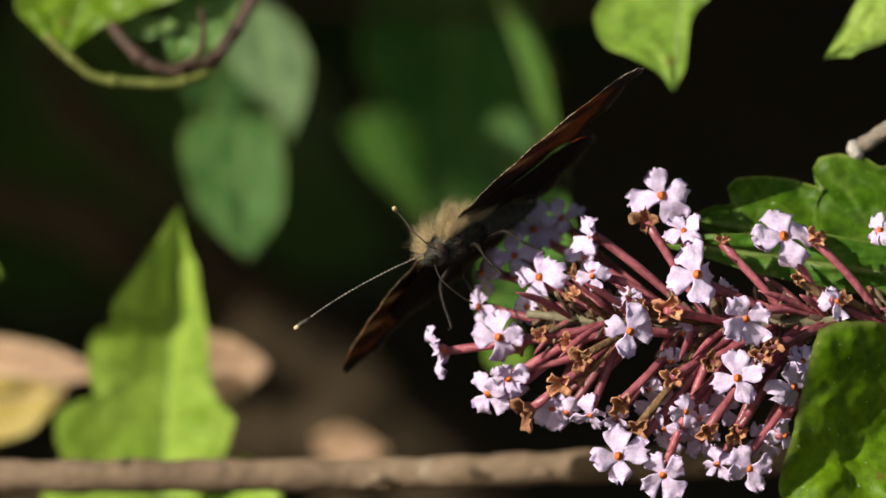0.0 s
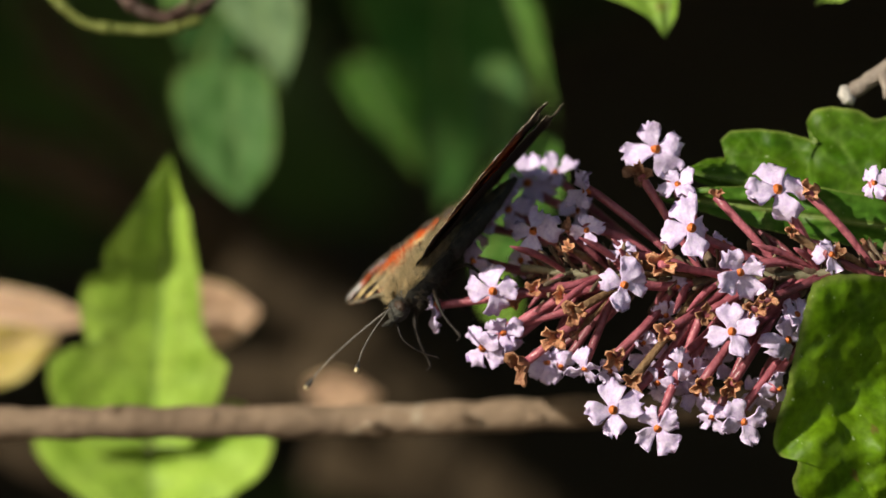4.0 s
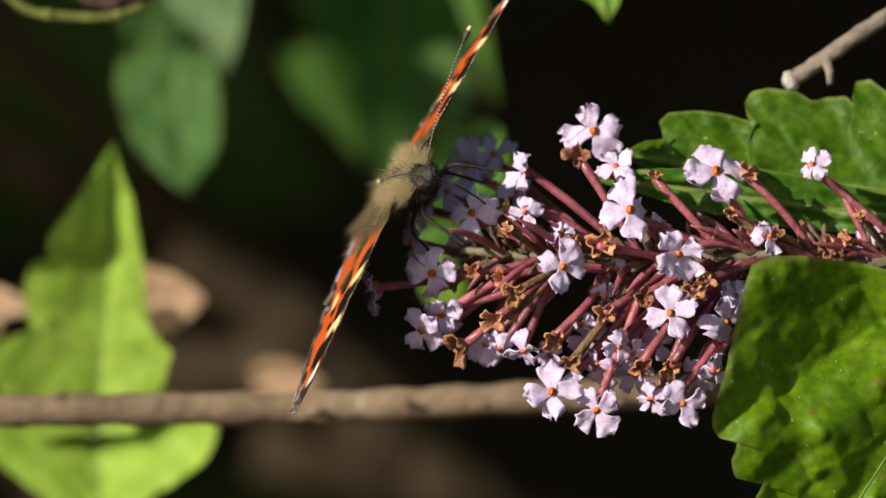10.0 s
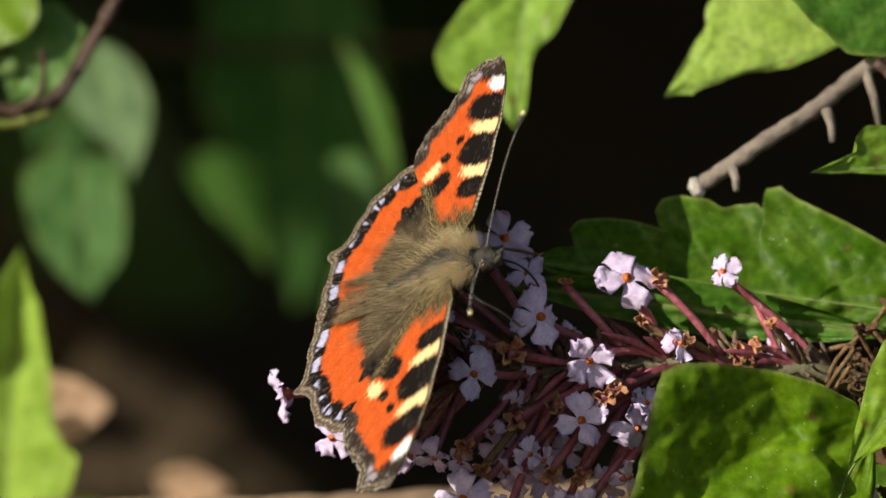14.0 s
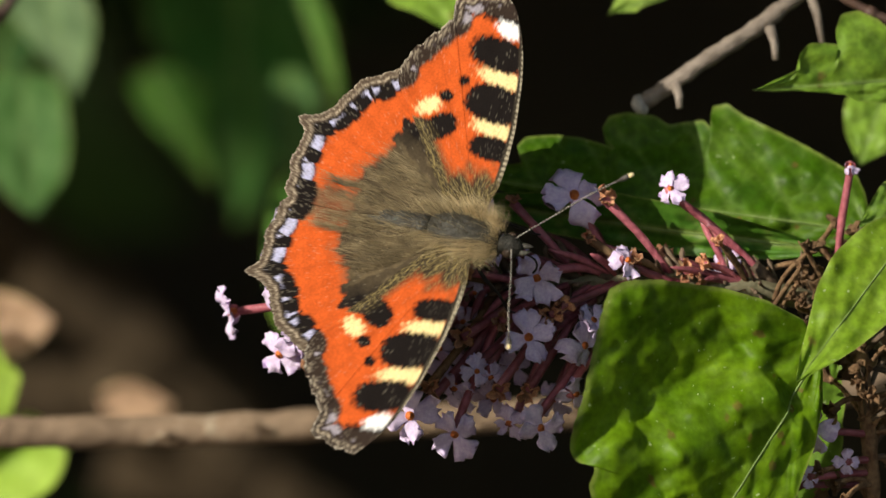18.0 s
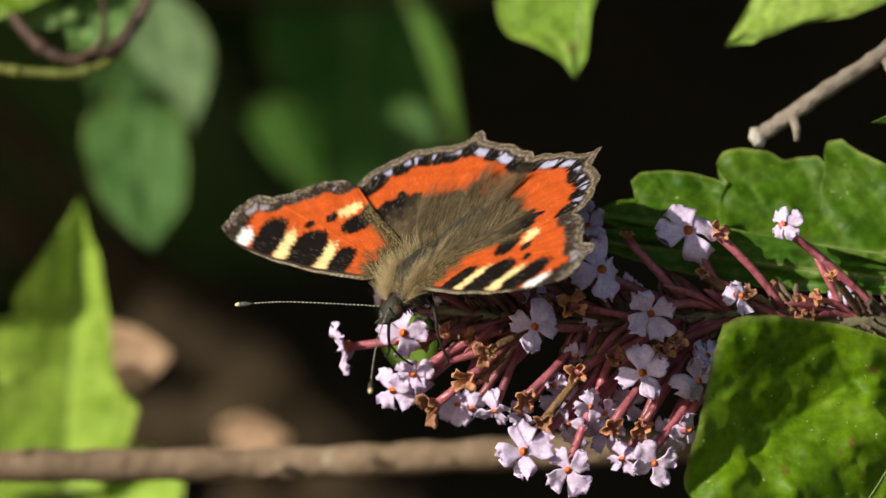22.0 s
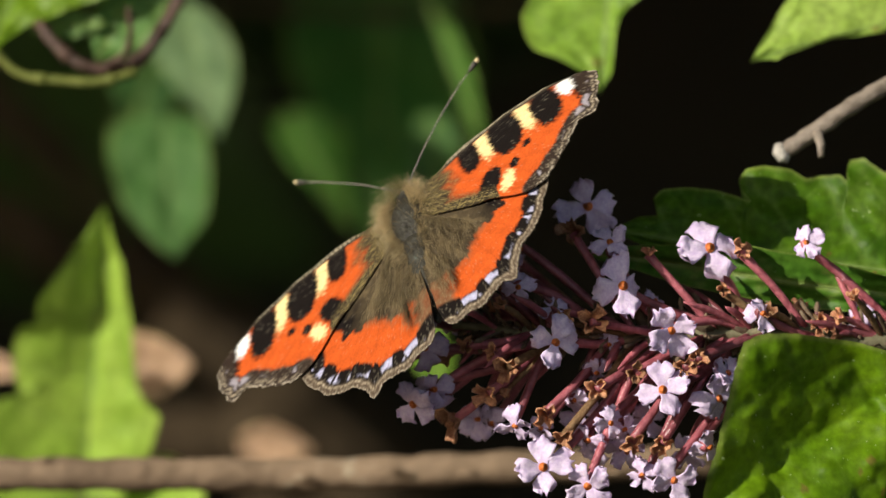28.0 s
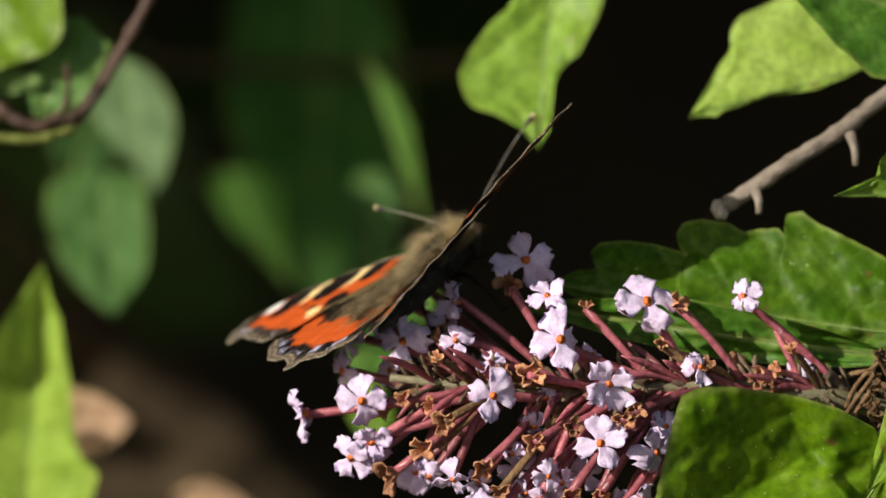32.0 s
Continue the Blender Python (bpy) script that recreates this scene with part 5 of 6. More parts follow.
for sgn in (1, -1):
    v, f = lathe([(4.75, 0, 0.05, 0.05), (4.9, 0, 0.45, 0.5), (5.3, 0, 0.62, 0.72), (5.7, 0, 0.45, 0.5), (5.85, 0, 0.05, 0.05)], 14, 0.0, 4)
    child("eye", mesh_of("eye", [p + Vector((0.1, sgn * 0.85, -0.1)) * MM for p in v], f, EYEBALL), head, "glossy brown compound eye")
    child("palp", mesh_of("palp", *tube_data([Vector((6.0, sgn * 0.35, -0.6)) * MM, Vector((6.9, sgn * 0.4, -0.5)) * MM, Vector((7.7, sgn * 0.3, -0.1)) * MM], [0.32 * MM, 0.3 * MM, 0.1 * MM], 8, 0.15, 5), BODYSCALE), head)
    feeler = smooth_line([Vector((5.9, sgn * 0.5, 0.55)) * MM, Vector((9.7, sgn * 3.8, 1.35)) * MM, Vector((13.3, sgn * 7.4, 1.85)) * MM, Vector((16.5, sgn * 10.6, 1.85)) * MM], 40)
    antenna = child("antenna", mesh_of("antenna", *tube_data(feeler[:36], [0.062 * MM] * 36, 7), ANTENNA), fly, "thin dark antenna with pale rings")
    antennae.append(antenna)
    rings = [tube_data([feeler[i], feeler[i] + (feeler[i + 1] - feeler[i]) * 0.30], [0.070 * MM] * 2, 7) for i in range(1, 34)]
    child("pale_rings", mesh_of("pale_rings", *joined(rings), RING), antenna, "pale antenna rings")
    child("club", mesh_of("club", *tube_data(feeler[34:39], [0.08 * MM, 0.16 * MM, 0.24 * MM, 0.27 * MM, 0.22 * MM], 9), ANTENNA), antenna, "dark antenna club")
    child("club_tip", mesh_of("club_tip", *tube_data([feeler[38], feeler[39], feeler[39] + (feeler[39] - feeler[38]) * 0.5], [0.23 * MM, 0.20 * MM, 0.06 * MM], 9), CLUBTIP), antenna, "pale yellow club tip")
    for x, ox, oy, k in ((1.4, 3.6, 3.2, 0), (-1.0, -1.6, 3.8, 1)):
        knee = Vector((x + ox * 0.45, sgn * (1.2 + oy * 0.55), -2.0)) * MM
        foot = Vector((x + ox, sgn * (1.0 + oy), -6.2)) * MM
        child("leg", mesh_of("leg", *tube_data(smooth_line([Vector((x, sgn * 1.0, -1.3)) * MM, knee, (knee + foot) / 2 + Vector((0.3, 0, 0.2)) * MM, foot, foot + Vector((0.7, 0.1 * sgn, -0.2)) * MM], 16),
                                              [0.22 * MM] * 6 + [0.15 * MM] * 6 + [0.10 * MM] * 4, 7, 0.1, k), CHITIN), fly, "thin dark jointed leg")
child("proboscis", mesh_of("proboscis", *tube_data(smooth_line([Vector((6.4, 0, -0.8)) * MM, Vector((7.4, 0, -2.6)) * MM, Vector((7.0, 0.1, -4.8)) * MM, Vector((6.2, 0.2, -6.4)) * MM], 16), [0.11 * MM] * 16, 7), CHITIN), fly, "thin dark tongue reaching into the flower")


def hairs(name, count, seed, material, where, lean, length, parent, label, width=0.045):
    """Tapered hairs; where(rnd) gives a root and its outward way."""
    rnd = random.Random(seed)
    verts, faces = [], []
    for _ in range(count):
        p, out = where(rnd)
        way = (out + Vector(lean) + Vector([rnd.uniform(-0.35, 0.35) for _ in range(3)])).normalized()
        size = length * rnd.uniform(0.5, 1.15)
        side = way.cross(Vector((rnd.uniform(-1, 1), rnd.uniform(-1, 1), 0.3))).normalized() * width
        over_side = way.cross(side).normalized() * width
        bent = p + way * size * 0.55 + Vector((0, 0, 0.05 * size))
        end = p + way * size + Vector((-0.18 * size, 0, -0.04 * size))
        o = len(verts)
        verts += [(q * MM) for q in (p + side, p - side * 0.5 + over_side, p - side * 0.5 - over_side, bent + side * 0.7, bent - side * 0.4 + over_side * 0.7, bent - side * 0.4 - over_side * 0.7, end)]
        for k in range(3):
            n = (k + 1) % 3
            faces += [(o + k, o + n, o + 3 + n, o + 3 + k), (o + 3 + k, o + 3 + n, o + 6)]
    return tagged(child(name, mesh_of(name, verts, faces, material), parent, label), kind="stuff")


def on_thorax(rnd):
    x, t = rnd.uniform(-4.5, 4.4), rnd.uniform(-0.1, math.pi + 0.1)
    if abs(t - math.pi / 2) < 0.65 and rnd.random() < 0.97:
        t = rnd.uniform(0.0, 0.9) if rnd.random() < 0.5 else math.pi - rnd.uniform(0.0, 0.9)
    r = 2.1 * math.sqrt(max(0.1, 1 - ((x - 0.6) / 4.6) ** 2))
    out = Vector((0, math.cos(t), math.sin(t)))
    return Vector((x, 0, 0.35)) + out * r * 0.96, out


def on_collar(rnd):
    x, t = rnd.uniform(0.4, 4.5), rnd.uniform(-0.1, math.pi + 0.1)
    if abs(t - math.pi / 2) < 0.6 and x < 3.6:
        t = rnd.uniform(-0.1, 0.95) if rnd.random() < 0.5 else math.pi - rnd.uniform(-0.1, 0.95)
    r = 2.1 * math.sqrt(max(0.1, 1 - ((x - 0.6) / 4.6) ** 2))
    out = Vector((0.15, math.cos(t), math.sin(t)))
    return Vector((x, 0, 0.3)) + out * r * 0.96, out


def on_back(rnd):
    x, t = rnd.uniform(-2.5, 4.2), rnd.uniform(0.5, math.pi - 0.5)
    r = 2.1 * math.sqrt(max(0.1, 1 - ((x - 0.6) / 4.6) ** 2))
    out = Vector((0, math.cos(t), math.sin(t)))
    return Vector((x, 0, 0.35)) + out * r * 0.96, out


def on_belly(rnd):
    x, t = rnd.uniform(-2.5, 5.6), rnd.uniform(math.pi, 2 * math.pi)
    r = (1.9 if x < 4 else 1.1) * math.sqrt(max(0.2, 1 - ((x - 1) / 6) ** 2))
    out = Vector((0, math.cos(t), math.sin(t)))
    return Vector((x, 0, 0.1)) + out * r * 0.95, out


def on_abdomen(rnd):
    x, t = rnd.uniform(-13.0, -2.5), rnd.uniform(-0.2, math.pi + 0.2)
    r = 1.5 * (1 - (max(0, -x - 2.8) / 12.4) ** 2.2)
    out = Vector((0, math.cos(t), math.sin(t)))
    return Vector((x, 0, 0.25)) + out * r * 0.95, out


hairs("fur", 1300, 1, FUR, on_thorax, (-0.7, 0, 0.35), 2.5, thorax, "long golden hair on the back", 0.012)
hairs("collar_fur", 1000, 8, FUR, on_collar, (-0.1, 0, 0.35), 2.5, thorax, "pale golden hair round the front of the thorax", 0.011)
hairs("guard_hair", 180, 11, FUR, on_collar, (-0.3, 0, 0.5), 3.3, thorax, "sparse long golden hair standing off the back", 0.011)
hairs("back_fur", 420, 6, BACKFUR, on_back, (-1.3, 0, 0.1), 1.1, thorax, "short olive-brown hair along the back", 0.014)
hairs("belly_fur", 700, 2, FURDARK, on_belly, (0.2, 0, -0.1), 0.9, thorax, "short dark hair on the chest")
hairs("abdomen_fur", 450, 3, SILK, on_abdomen, (-1.5, 0, 0.05), 1.3, thorax, "short brown hair on the abdomen", 0.014)


def wing_root(sign):
    def where(rnd):
        x, y = rnd.uniform(-12.5, -0.5), rnd.uniform(0.6, 6.5)
        y = min(y, 1.2 + 0.75 * -x, 6.5 if x > -8.5 else 2.4)
        return Vector((x, sign * y, 0.12)), Vector((-0.9, sign * 0.25, 0.22))
    return where


hairs("root_hair", 800, 4, SILK, wing_root(1), (-0.70, 0, 0.32), 3.2, hind_left, "fine golden-brown hair on the wing root", 0.015)
hairs("root_hair", 800, 5, SILK, wing_root(-1), (-0.70, 0, 0.32), 3.2, hind_right, "fine golden-brown hair on the wing root", 0.015)


# ---- what moves: the spike sways, the butterfly turns and opens its wings ----
def set_wing(side, lift, sweep):
    """A wing's pose on the body: lifted about its hinge and swept about the body, in degrees."""
    hinge = Matrix.Translation((0, side * 1.6 * MM, 1.2 * MM))
    return hinge @ pose(0, 0, 0, side * lift, 0, 0) @ Matrix.Translation((0, -side * 1.6 * MM, 0)) @ pose(0, 0, 0, 0, 0, side * sweep)


def motions():
    def turned(u, v, d, rx, ry, rz):
        return Matrix.Translation(place(u, v, d)) @ pose(0, 0, 0, rx, ry, rz)
    walk(fly, [
        (0, turned(1.72, 8.51, 4.0, 38.9, 14.2, -120.7)),
        (0.5, turned(1.13, 8.08, 3.9, 38.1, 24.6, -120.8)),
        (1, turned(0.12, 4.57, 3.9, 30.9, 35.9, -125.2)),
        (1.5, turned(-2.93, 7.11, 3.8, 27.4, 28.9, -129.0)),
        (2, turned(-0.50, 7.21, 3.8, 31.6, 34.5, -130.5)),
        (2.5, turned(-1.24, 6.11, 3.7, 26.1, 50.4, -136.7)),
        (4.5, turned(-0.59, -0.80, 3.4, 25.9, 27.7, -144.7)),
        (5, turned(-1.63, 0.34, 3.4, 26.2, 12.7, -151.4)),
        (5.5, turned(-3.34, 1.30, 3.3, 29.0, 13.4, -148.3)),
        (6, turned(1.54, 6.52, 3.2, 44.8, 27.6, -113.2)),
        (6.5, turned(2.42, 5.54, 3.2, 53.0, 25.9, -110.7)),
        (7, turned(0.79, 4.90, 3.1, 51.2, 22.9, -110.7)),
        (7.5, turned(1.84, 2.88, 3.1, 72.2, 33.7, -93.3)),
        (8, turned(0.83, 1.69, 3.0, 70.5, 36.5, -93.3)),
        (9, turned(3.31, 6.58, 1.0, 66.9, 19.8, -91.7)),
        (9.5, turned(3.15, 6.18, 0.0, 68.0, 22.8, -96.3)),
        (10, turned(3.29, 7.05, -1.0, 60.0, -12.6, -75.9)),
        (10.5, turned(3.82, 8.27, -2.8, 54.2, -27.5, -69.9)),
        (11, turned(7.41, 9.48, -4.5, 62.1, -13.3, -61.5)),
        (11.5, turned(10.75, 8.51, -6.2, 64.3, -11.2, -53.6)),
        (12, turned(12.51, 10.08, -8.0, 59.5, -21.7, -52.7)),
        (12.5, turned(14.82, 9.18, -9.0, 52.8, -21.1, -26.3)),
        (13, turned(16.09, 9.53, -10.0, 51.0, -20.4, -34.2)),
        (13.5, turned(17.16, 9.82, -11.0, 54.2, -16.1, -32.3)),
        (14, turned(16.04, 9.10, -12.0, 58.9, -16.1, -46.9)),
        (14.5, turned(15.66, 7.12, -13.0, 62.6, -7.1, -54.5)),
        (16.5, turned(18.68, 4.90, -14.0, 66.8, 16.1, -51.2)),
        (17, turned(19.02, 4.18, -13.2, 67.3, 16.6, -49.0)),
        (17.5, turned(19.90, 3.31, -12.3, 74.3, 11.1, -31.5)),
        (18, turned(22.56, 4.66, -11.5, 63.9, 10.1, -20.7)),
        (18.5, turned(18.04, 3.34, -10.8, 52.7, 35.4, -58.3)),
        (19, turned(13.60, 1.81, -10.0, 34.6, 39.4, -83.1)),
        (19.5, turned(12.79, 1.16, -9.2, 39.6, 40.9, -85.6)),
        (20, turned(12.78, 0.17, -8.5, 22.9, 54.6, -99.6)),
        (20.5, turned(12.04, 0.32, -8.1, 7.5, 56.3, -113.7)),
        (21, turned(9.64, 2.91, -7.7, -10.2, 47.4, -139.2)),
        (21.5, turned(7.98, 4.62, -7.2, -6.2, 33.7, -141.8)),
        (22, turned(7.82, 3.98, -6.8, -8.1, 37.2, -141.6)),
        (22.5, turned(8.15, 5.14, -6.4, -9.7, 35.7, -142.7)),
        (23, turned(7.40, 8.11, -6.0, -26.7, 17.9, -162.0)),
        (23.5, turned(0.64, 6.23, -4.8, -60.2, 8.0, 154.1)),
        (24, turned(0.70, 3.09, -3.5, -66.1, -2.4, 158.7)),
        (24.5, turned(-0.86, 1.21, -3.3, -67.8, 6.3, 160.3)),
        (25, turned(0.75, 0.96, -3.2, -61.6, 31.2, 151.8)),
        (25.5, turned(1.01, 1.84, -3.0, -66.9, 28.8, 149.9)),
        (26.5, turned(2.91, 6.49, -1.5, -64.6, -11.7, 136.3)),
        (27.5, turned(4.81, 11.15, 1.5, -47.5, -49.7, 113.1)),
        (28, turned(4.59, 9.66, 2.5, -49.6, -38.2, 101.5)),
        (28.5, turned(6.31, 12.32, 4.0, -37.9, -57.3, 90.9)),
        (29, turned(10.57, 12.84, 5.5, -8.9, -58.7, 55.8)),
        (29.5, turned(12.82, 14.05, 7.5, -18.4, -54.0, 59.5)),
        (30, turned(14.08, 11.78, 9.5, -15.7, -37.7, 51.9)),
        (30.5, turned(13.92, 12.32, 10, -16.0, -35.9, 54.8)),
        (31, turned(13.14, 11.16, 10.5, -21.9, -31.9, 61.0)),
        (31.5, turned(12.26, 11.74, 11, -19.5, -23.8, 59.0)),
        (32, turned(13.27, 11.85, 11.5, -23.9, -27.0, 61.3)),
    ])
    walk(fore_left, [
        (0, set_wing(1, -1.1, 4.3)),
        (0.5, set_wing(1, -1.8, 9.5)),
        (1, set_wing(1, -1.5, 10.9)),
        (1.5, set_wing(1, -5.1, 14.5)),
        (2, set_wing(1, -3.7, 16.5)),
        (2.5, set_wing(1, -12.9, 15.5)),
        (4.5, set_wing(1, 15.0, 6.4)),
        (5, set_wing(1, 19.2, 3.7)),
        (5.5, set_wing(1, 5.6, 7.5)),
        (6, set_wing(1, 0.2, 4.4)),
        (6.5, set_wing(1, -3.0, 2.9)),
        (7, set_wing(1, -2.0, 2.8)),
        (7.5, set_wing(1, -5.2, 3.2)),
        (8, set_wing(1, -6.2, 2.5)),
        (9, set_wing(1, -3.6, -15.2)),
        (9.5, set_wing(1, -1.7, -14.9)),
        (10, set_wing(1, -2.4, 0.1)),
        (10.5, set_wing(1, -2.4, 2.0)),
        (11, set_wing(1, -5.8, 4.1)),
        (11.5, set_wing(1, -2.2, -1.5)),
        (12, set_wing(1, -2.5, -1.4)),
        (12.5, set_wing(1, 18.1, -8.9)),
        (13, set_wing(1, -2.1, -6.2)),
        (13.5, set_wing(1, -1.2, -5.0)),
        (14, set_wing(1, -0.1, -5.3)),
        (14.5, set_wing(1, 0.9, -6.5)),
        (16.5, set_wing(1, 3.2, -5.9)),
        (17, set_wing(1, 2.7, -6.5)),
        (17.5, set_wing(1, 4.0, 1.0)),
        (18, set_wing(1, 2.2, 1.6)),
        (18.5, set_wing(1, 19.4, -0.3)),
        (19, set_wing(1, 9.3, -2.6)),
        (19.5, set_wing(1, 22.1, -4.7)),
        (20, set_wing(1, 26.6, -5.8)),
        (20.5, set_wing(1, 23.0, -7.7)),
        (21, set_wing(1, 14.6, -11.4)),
        (21.5, set_wing(1, 8.5, -7.0)),
        (22, set_wing(1, 10.6, -9.5)),
        (22.5, set_wing(1, 10.3, -8.2)),
        (23, set_wing(1, 18.8, -6.1)),
        (23.5, set_wing(1, 9.4, -17.1)),
        (24, set_wing(1, 16.1, -9.4)),
        (24.5, set_wing(1, 1.6, -4.6)),
        (25, set_wing(1, 1.3, -11.7)),
        (25.5, set_wing(1, 1.5, -12.9)),
        (26.5, set_wing(1, 1.5, -6.8)),
        (27.5, set_wing(1, 1.5, -0.7)),
        (28, set_wing(1, 2.5, -2.1)),
        (28.5, set_wing(1, 2.3, -2.4)),
        (29, set_wing(1, -0.4, -4.8)),
        (29.5, set_wing(1, 1.4, -0.5)),
        (30, set_wing(1, 6.2, -4.2)),
        (30.5, set_wing(1, 7.4, -7.9)),
        (31, set_wing(1, 7.6, -10.2)),
        (31.5, set_wing(1, 5.9, -11.1)),
        (32, set_wing(1, 6.8, -4.8)),
    ])
    walk(fore_right, [
        (0, set_wing(-1, -1.3, 10.0)),
        (0.5, set_wing(-1, -1.7, 8.6)),
        (1, set_wing(-1, -1.5, 9.0)),
        (1.5, set_wing(-1, -5.1, 13.9)),
        (2, set_wing(-1, -3.9, 15.9)),
        (2.5, set_wing(-1, -13.4, 14.9)),
        (4.5, set_wing(-1, 16.1, 7.2)),
        (5, set_wing(-1, 20.0, 4.6)),
        (5.5, set_wing(-1, 6.8, 9.2)),
        (6, set_wing(-1, -0.2, 2.0)),
        (6.5, set_wing(-1, -3.3, 0.3)),
        (7, set_wing(-1, -2.3, 0.4)),
        (7.5, set_wing(-1, -5.1, 0.8)),
        (8, set_wing(-1, -5.8, 1.0)),
        (9, set_wing(-1, -3.1, -9.1)),
        (9.5, set_wing(-1, -0.6, -9.2)),
        (10, set_wing(-1, -2.3, 0.5)),
        (10.5, set_wing(-1, -2.8, 2.7)),
        (11, set_wing(-1, -5.4, 1.9)),
        (11.5, set_wing(-1, -1.9, -1.0)),
        (12, set_wing(-1, -2.2, -0.6)),
        (12.5, set_wing(-1, 15.6, -8.7)),
        (13, set_wing(-1, -1.7, -4.6)),
        (13.5, set_wing(-1, -1.1, -4.5)),
        (14, set_wing(-1, -0.2, -4.2)),
        (14.5, set_wing(-1, 1.1, -3.6)),
        (16.5, set_wing(-1, 2.6, -4.7)),
        (17, set_wing(-1, 2.6, -4.8)),
        (17.5, set_wing(-1, 3.0, 0.1)),
        (18, set_wing(-1, 2.5, 1.5)),
        (18.5, set_wing(-1, 17.1, 0.9)),
        (19, set_wing(-1, 5.2, -5.1)),
        (19.5, set_wing(-1, 18.7, -5.4)),
        (20, set_wing(-1, 23.0, -7.5)),
        (20.5, set_wing(-1, 21.4, -8.7)),
        (21, set_wing(-1, 11.8, -11.4)),
        (21.5, set_wing(-1, 3.7, -7.8)),
        (22, set_wing(-1, 8.4, -9.0)),
        (22.5, set_wing(-1, 10.0, -8.1)),
        (23, set_wing(-1, 7.9, -8.7)),
        (23.5, set_wing(-1, 10.2, -10.3)),
        (24, set_wing(-1, 14.2, -6.1)),
        (24.5, set_wing(-1, 1.3, -2.0)),
        (25, set_wing(-1, 1.6, -9.9)),
        (25.5, set_wing(-1, 1.7, -10.8)),
        (26.5, set_wing(-1, 1.5, -7.4)),
        (27.5, set_wing(-1, 1.3, -4.0)),
        (28, set_wing(-1, 2.3, -2.1)),
        (28.5, set_wing(-1, 2.2, -4.5)),
        (29, set_wing(-1, -0.1, -3.7)),
        (29.5, set_wing(-1, 1.8, -0.3)),
        (30, set_wing(-1, 15.5, -4.4)),
        (30.5, set_wing(-1, 22.0, -5.1)),
        (31, set_wing(-1, 21.3, -8.5)),
        (31.5, set_wing(-1, 20.0, -6.3)),
        (32, set_wing(-1, 19.4, -3.9)),
    ])
    walk(hind_left, [
        (0, set_wing(1, -2.1, 27.4)),
        (0.5, set_wing(1, -2.8, 0.0)),
        (1, set_wing(1, -2.5, 0.0)),
        (1.5, set_wing(1, -6.1, 0.0)),
        (2, set_wing(1, -4.7, 0.0)),
        (2.5, set_wing(1, -13.9, 0.0)),
        (4.5, set_wing(1, 14.0, 0.0)),
        (5, set_wing(1, 18.2, 0.0)),
        (5.5, set_wing(1, 4.6, 0.0)),
        (6, set_wing(1, -0.8, 0.0)),
        (6.5, set_wing(1, -4.0, 0.0)),
        (7, set_wing(1, -3.0, 0.0)),
        (7.5, set_wing(1, -6.2, 0.0)),
        (8, set_wing(1, -7.2, 0.0)),
        (9, set_wing(1, -4.6, 0.0)),
        (9.5, set_wing(1, -2.7, 0.0)),
        (10, set_wing(1, -3.4, 0.0)),
        (10.5, set_wing(1, -3.4, 0.0)),
        (11, set_wing(1, -6.8, 0.0)),
        (11.5, set_wing(1, -3.2, 0.0)),
        (12, set_wing(1, -3.5, 0.0)),
        (12.5, set_wing(1, 17.1, -0.5)),
        (13, set_wing(1, -3.1, 1.0)),
        (13.5, set_wing(1, -2.2, 1.5)),
        (14, set_wing(1, -1.1, 1.9)),
        (14.5, set_wing(1, -0.1, -0.1)),
        (16.5, set_wing(1, 2.2, 1.1)),
        (17, set_wing(1, 1.7, 1.0)),
        (17.5, set_wing(1, 3.0, 0.9)),
        (18, set_wing(1, 1.2, -0.1)),
        (18.5, set_wing(1, 18.4, 3.5)),
        (19, set_wing(1, 8.3, -0.2)),
        (19.5, set_wing(1, 21.1, -0.4)),
        (20, set_wing(1, 25.6, -1.2)),
        (20.5, set_wing(1, 22.0, -1.6)),
        (21, set_wing(1, 13.6, -1.7)),
        (21.5, set_wing(1, 7.5, -1.5)),
        (22, set_wing(1, 9.6, -0.2)),
        (22.5, set_wing(1, 9.3, -1.7)),
        (23, set_wing(1, 17.8, -1.3)),
        (23.5, set_wing(1, 8.4, 7.3)),
        (24, set_wing(1, 15.1, 2.6)),
        (24.5, set_wing(1, 0.6, 4.7)),
        (25, set_wing(1, 0.3, 3.1)),
        (25.5, set_wing(1, 0.5, 3.8)),
        (26.5, set_wing(1, 0.5, 1.3)),
        (27.5, set_wing(1, 0.5, -1.3)),
        (28, set_wing(1, 1.5, 0.5)),
        (28.5, set_wing(1, 1.3, 0.2)),
        (29, set_wing(1, -1.4, 0.9)),
        (29.5, set_wing(1, 0.4, -4.6)),
        (30, set_wing(1, 5.2, -1.7)),
        (30.5, set_wing(1, 6.4, -1.4)),
        (31, set_wing(1, 6.6, -0.8)),
        (31.5, set_wing(1, 4.9, 0.5)),
        (32, set_wing(1, 5.8, -0.4)),
    ])
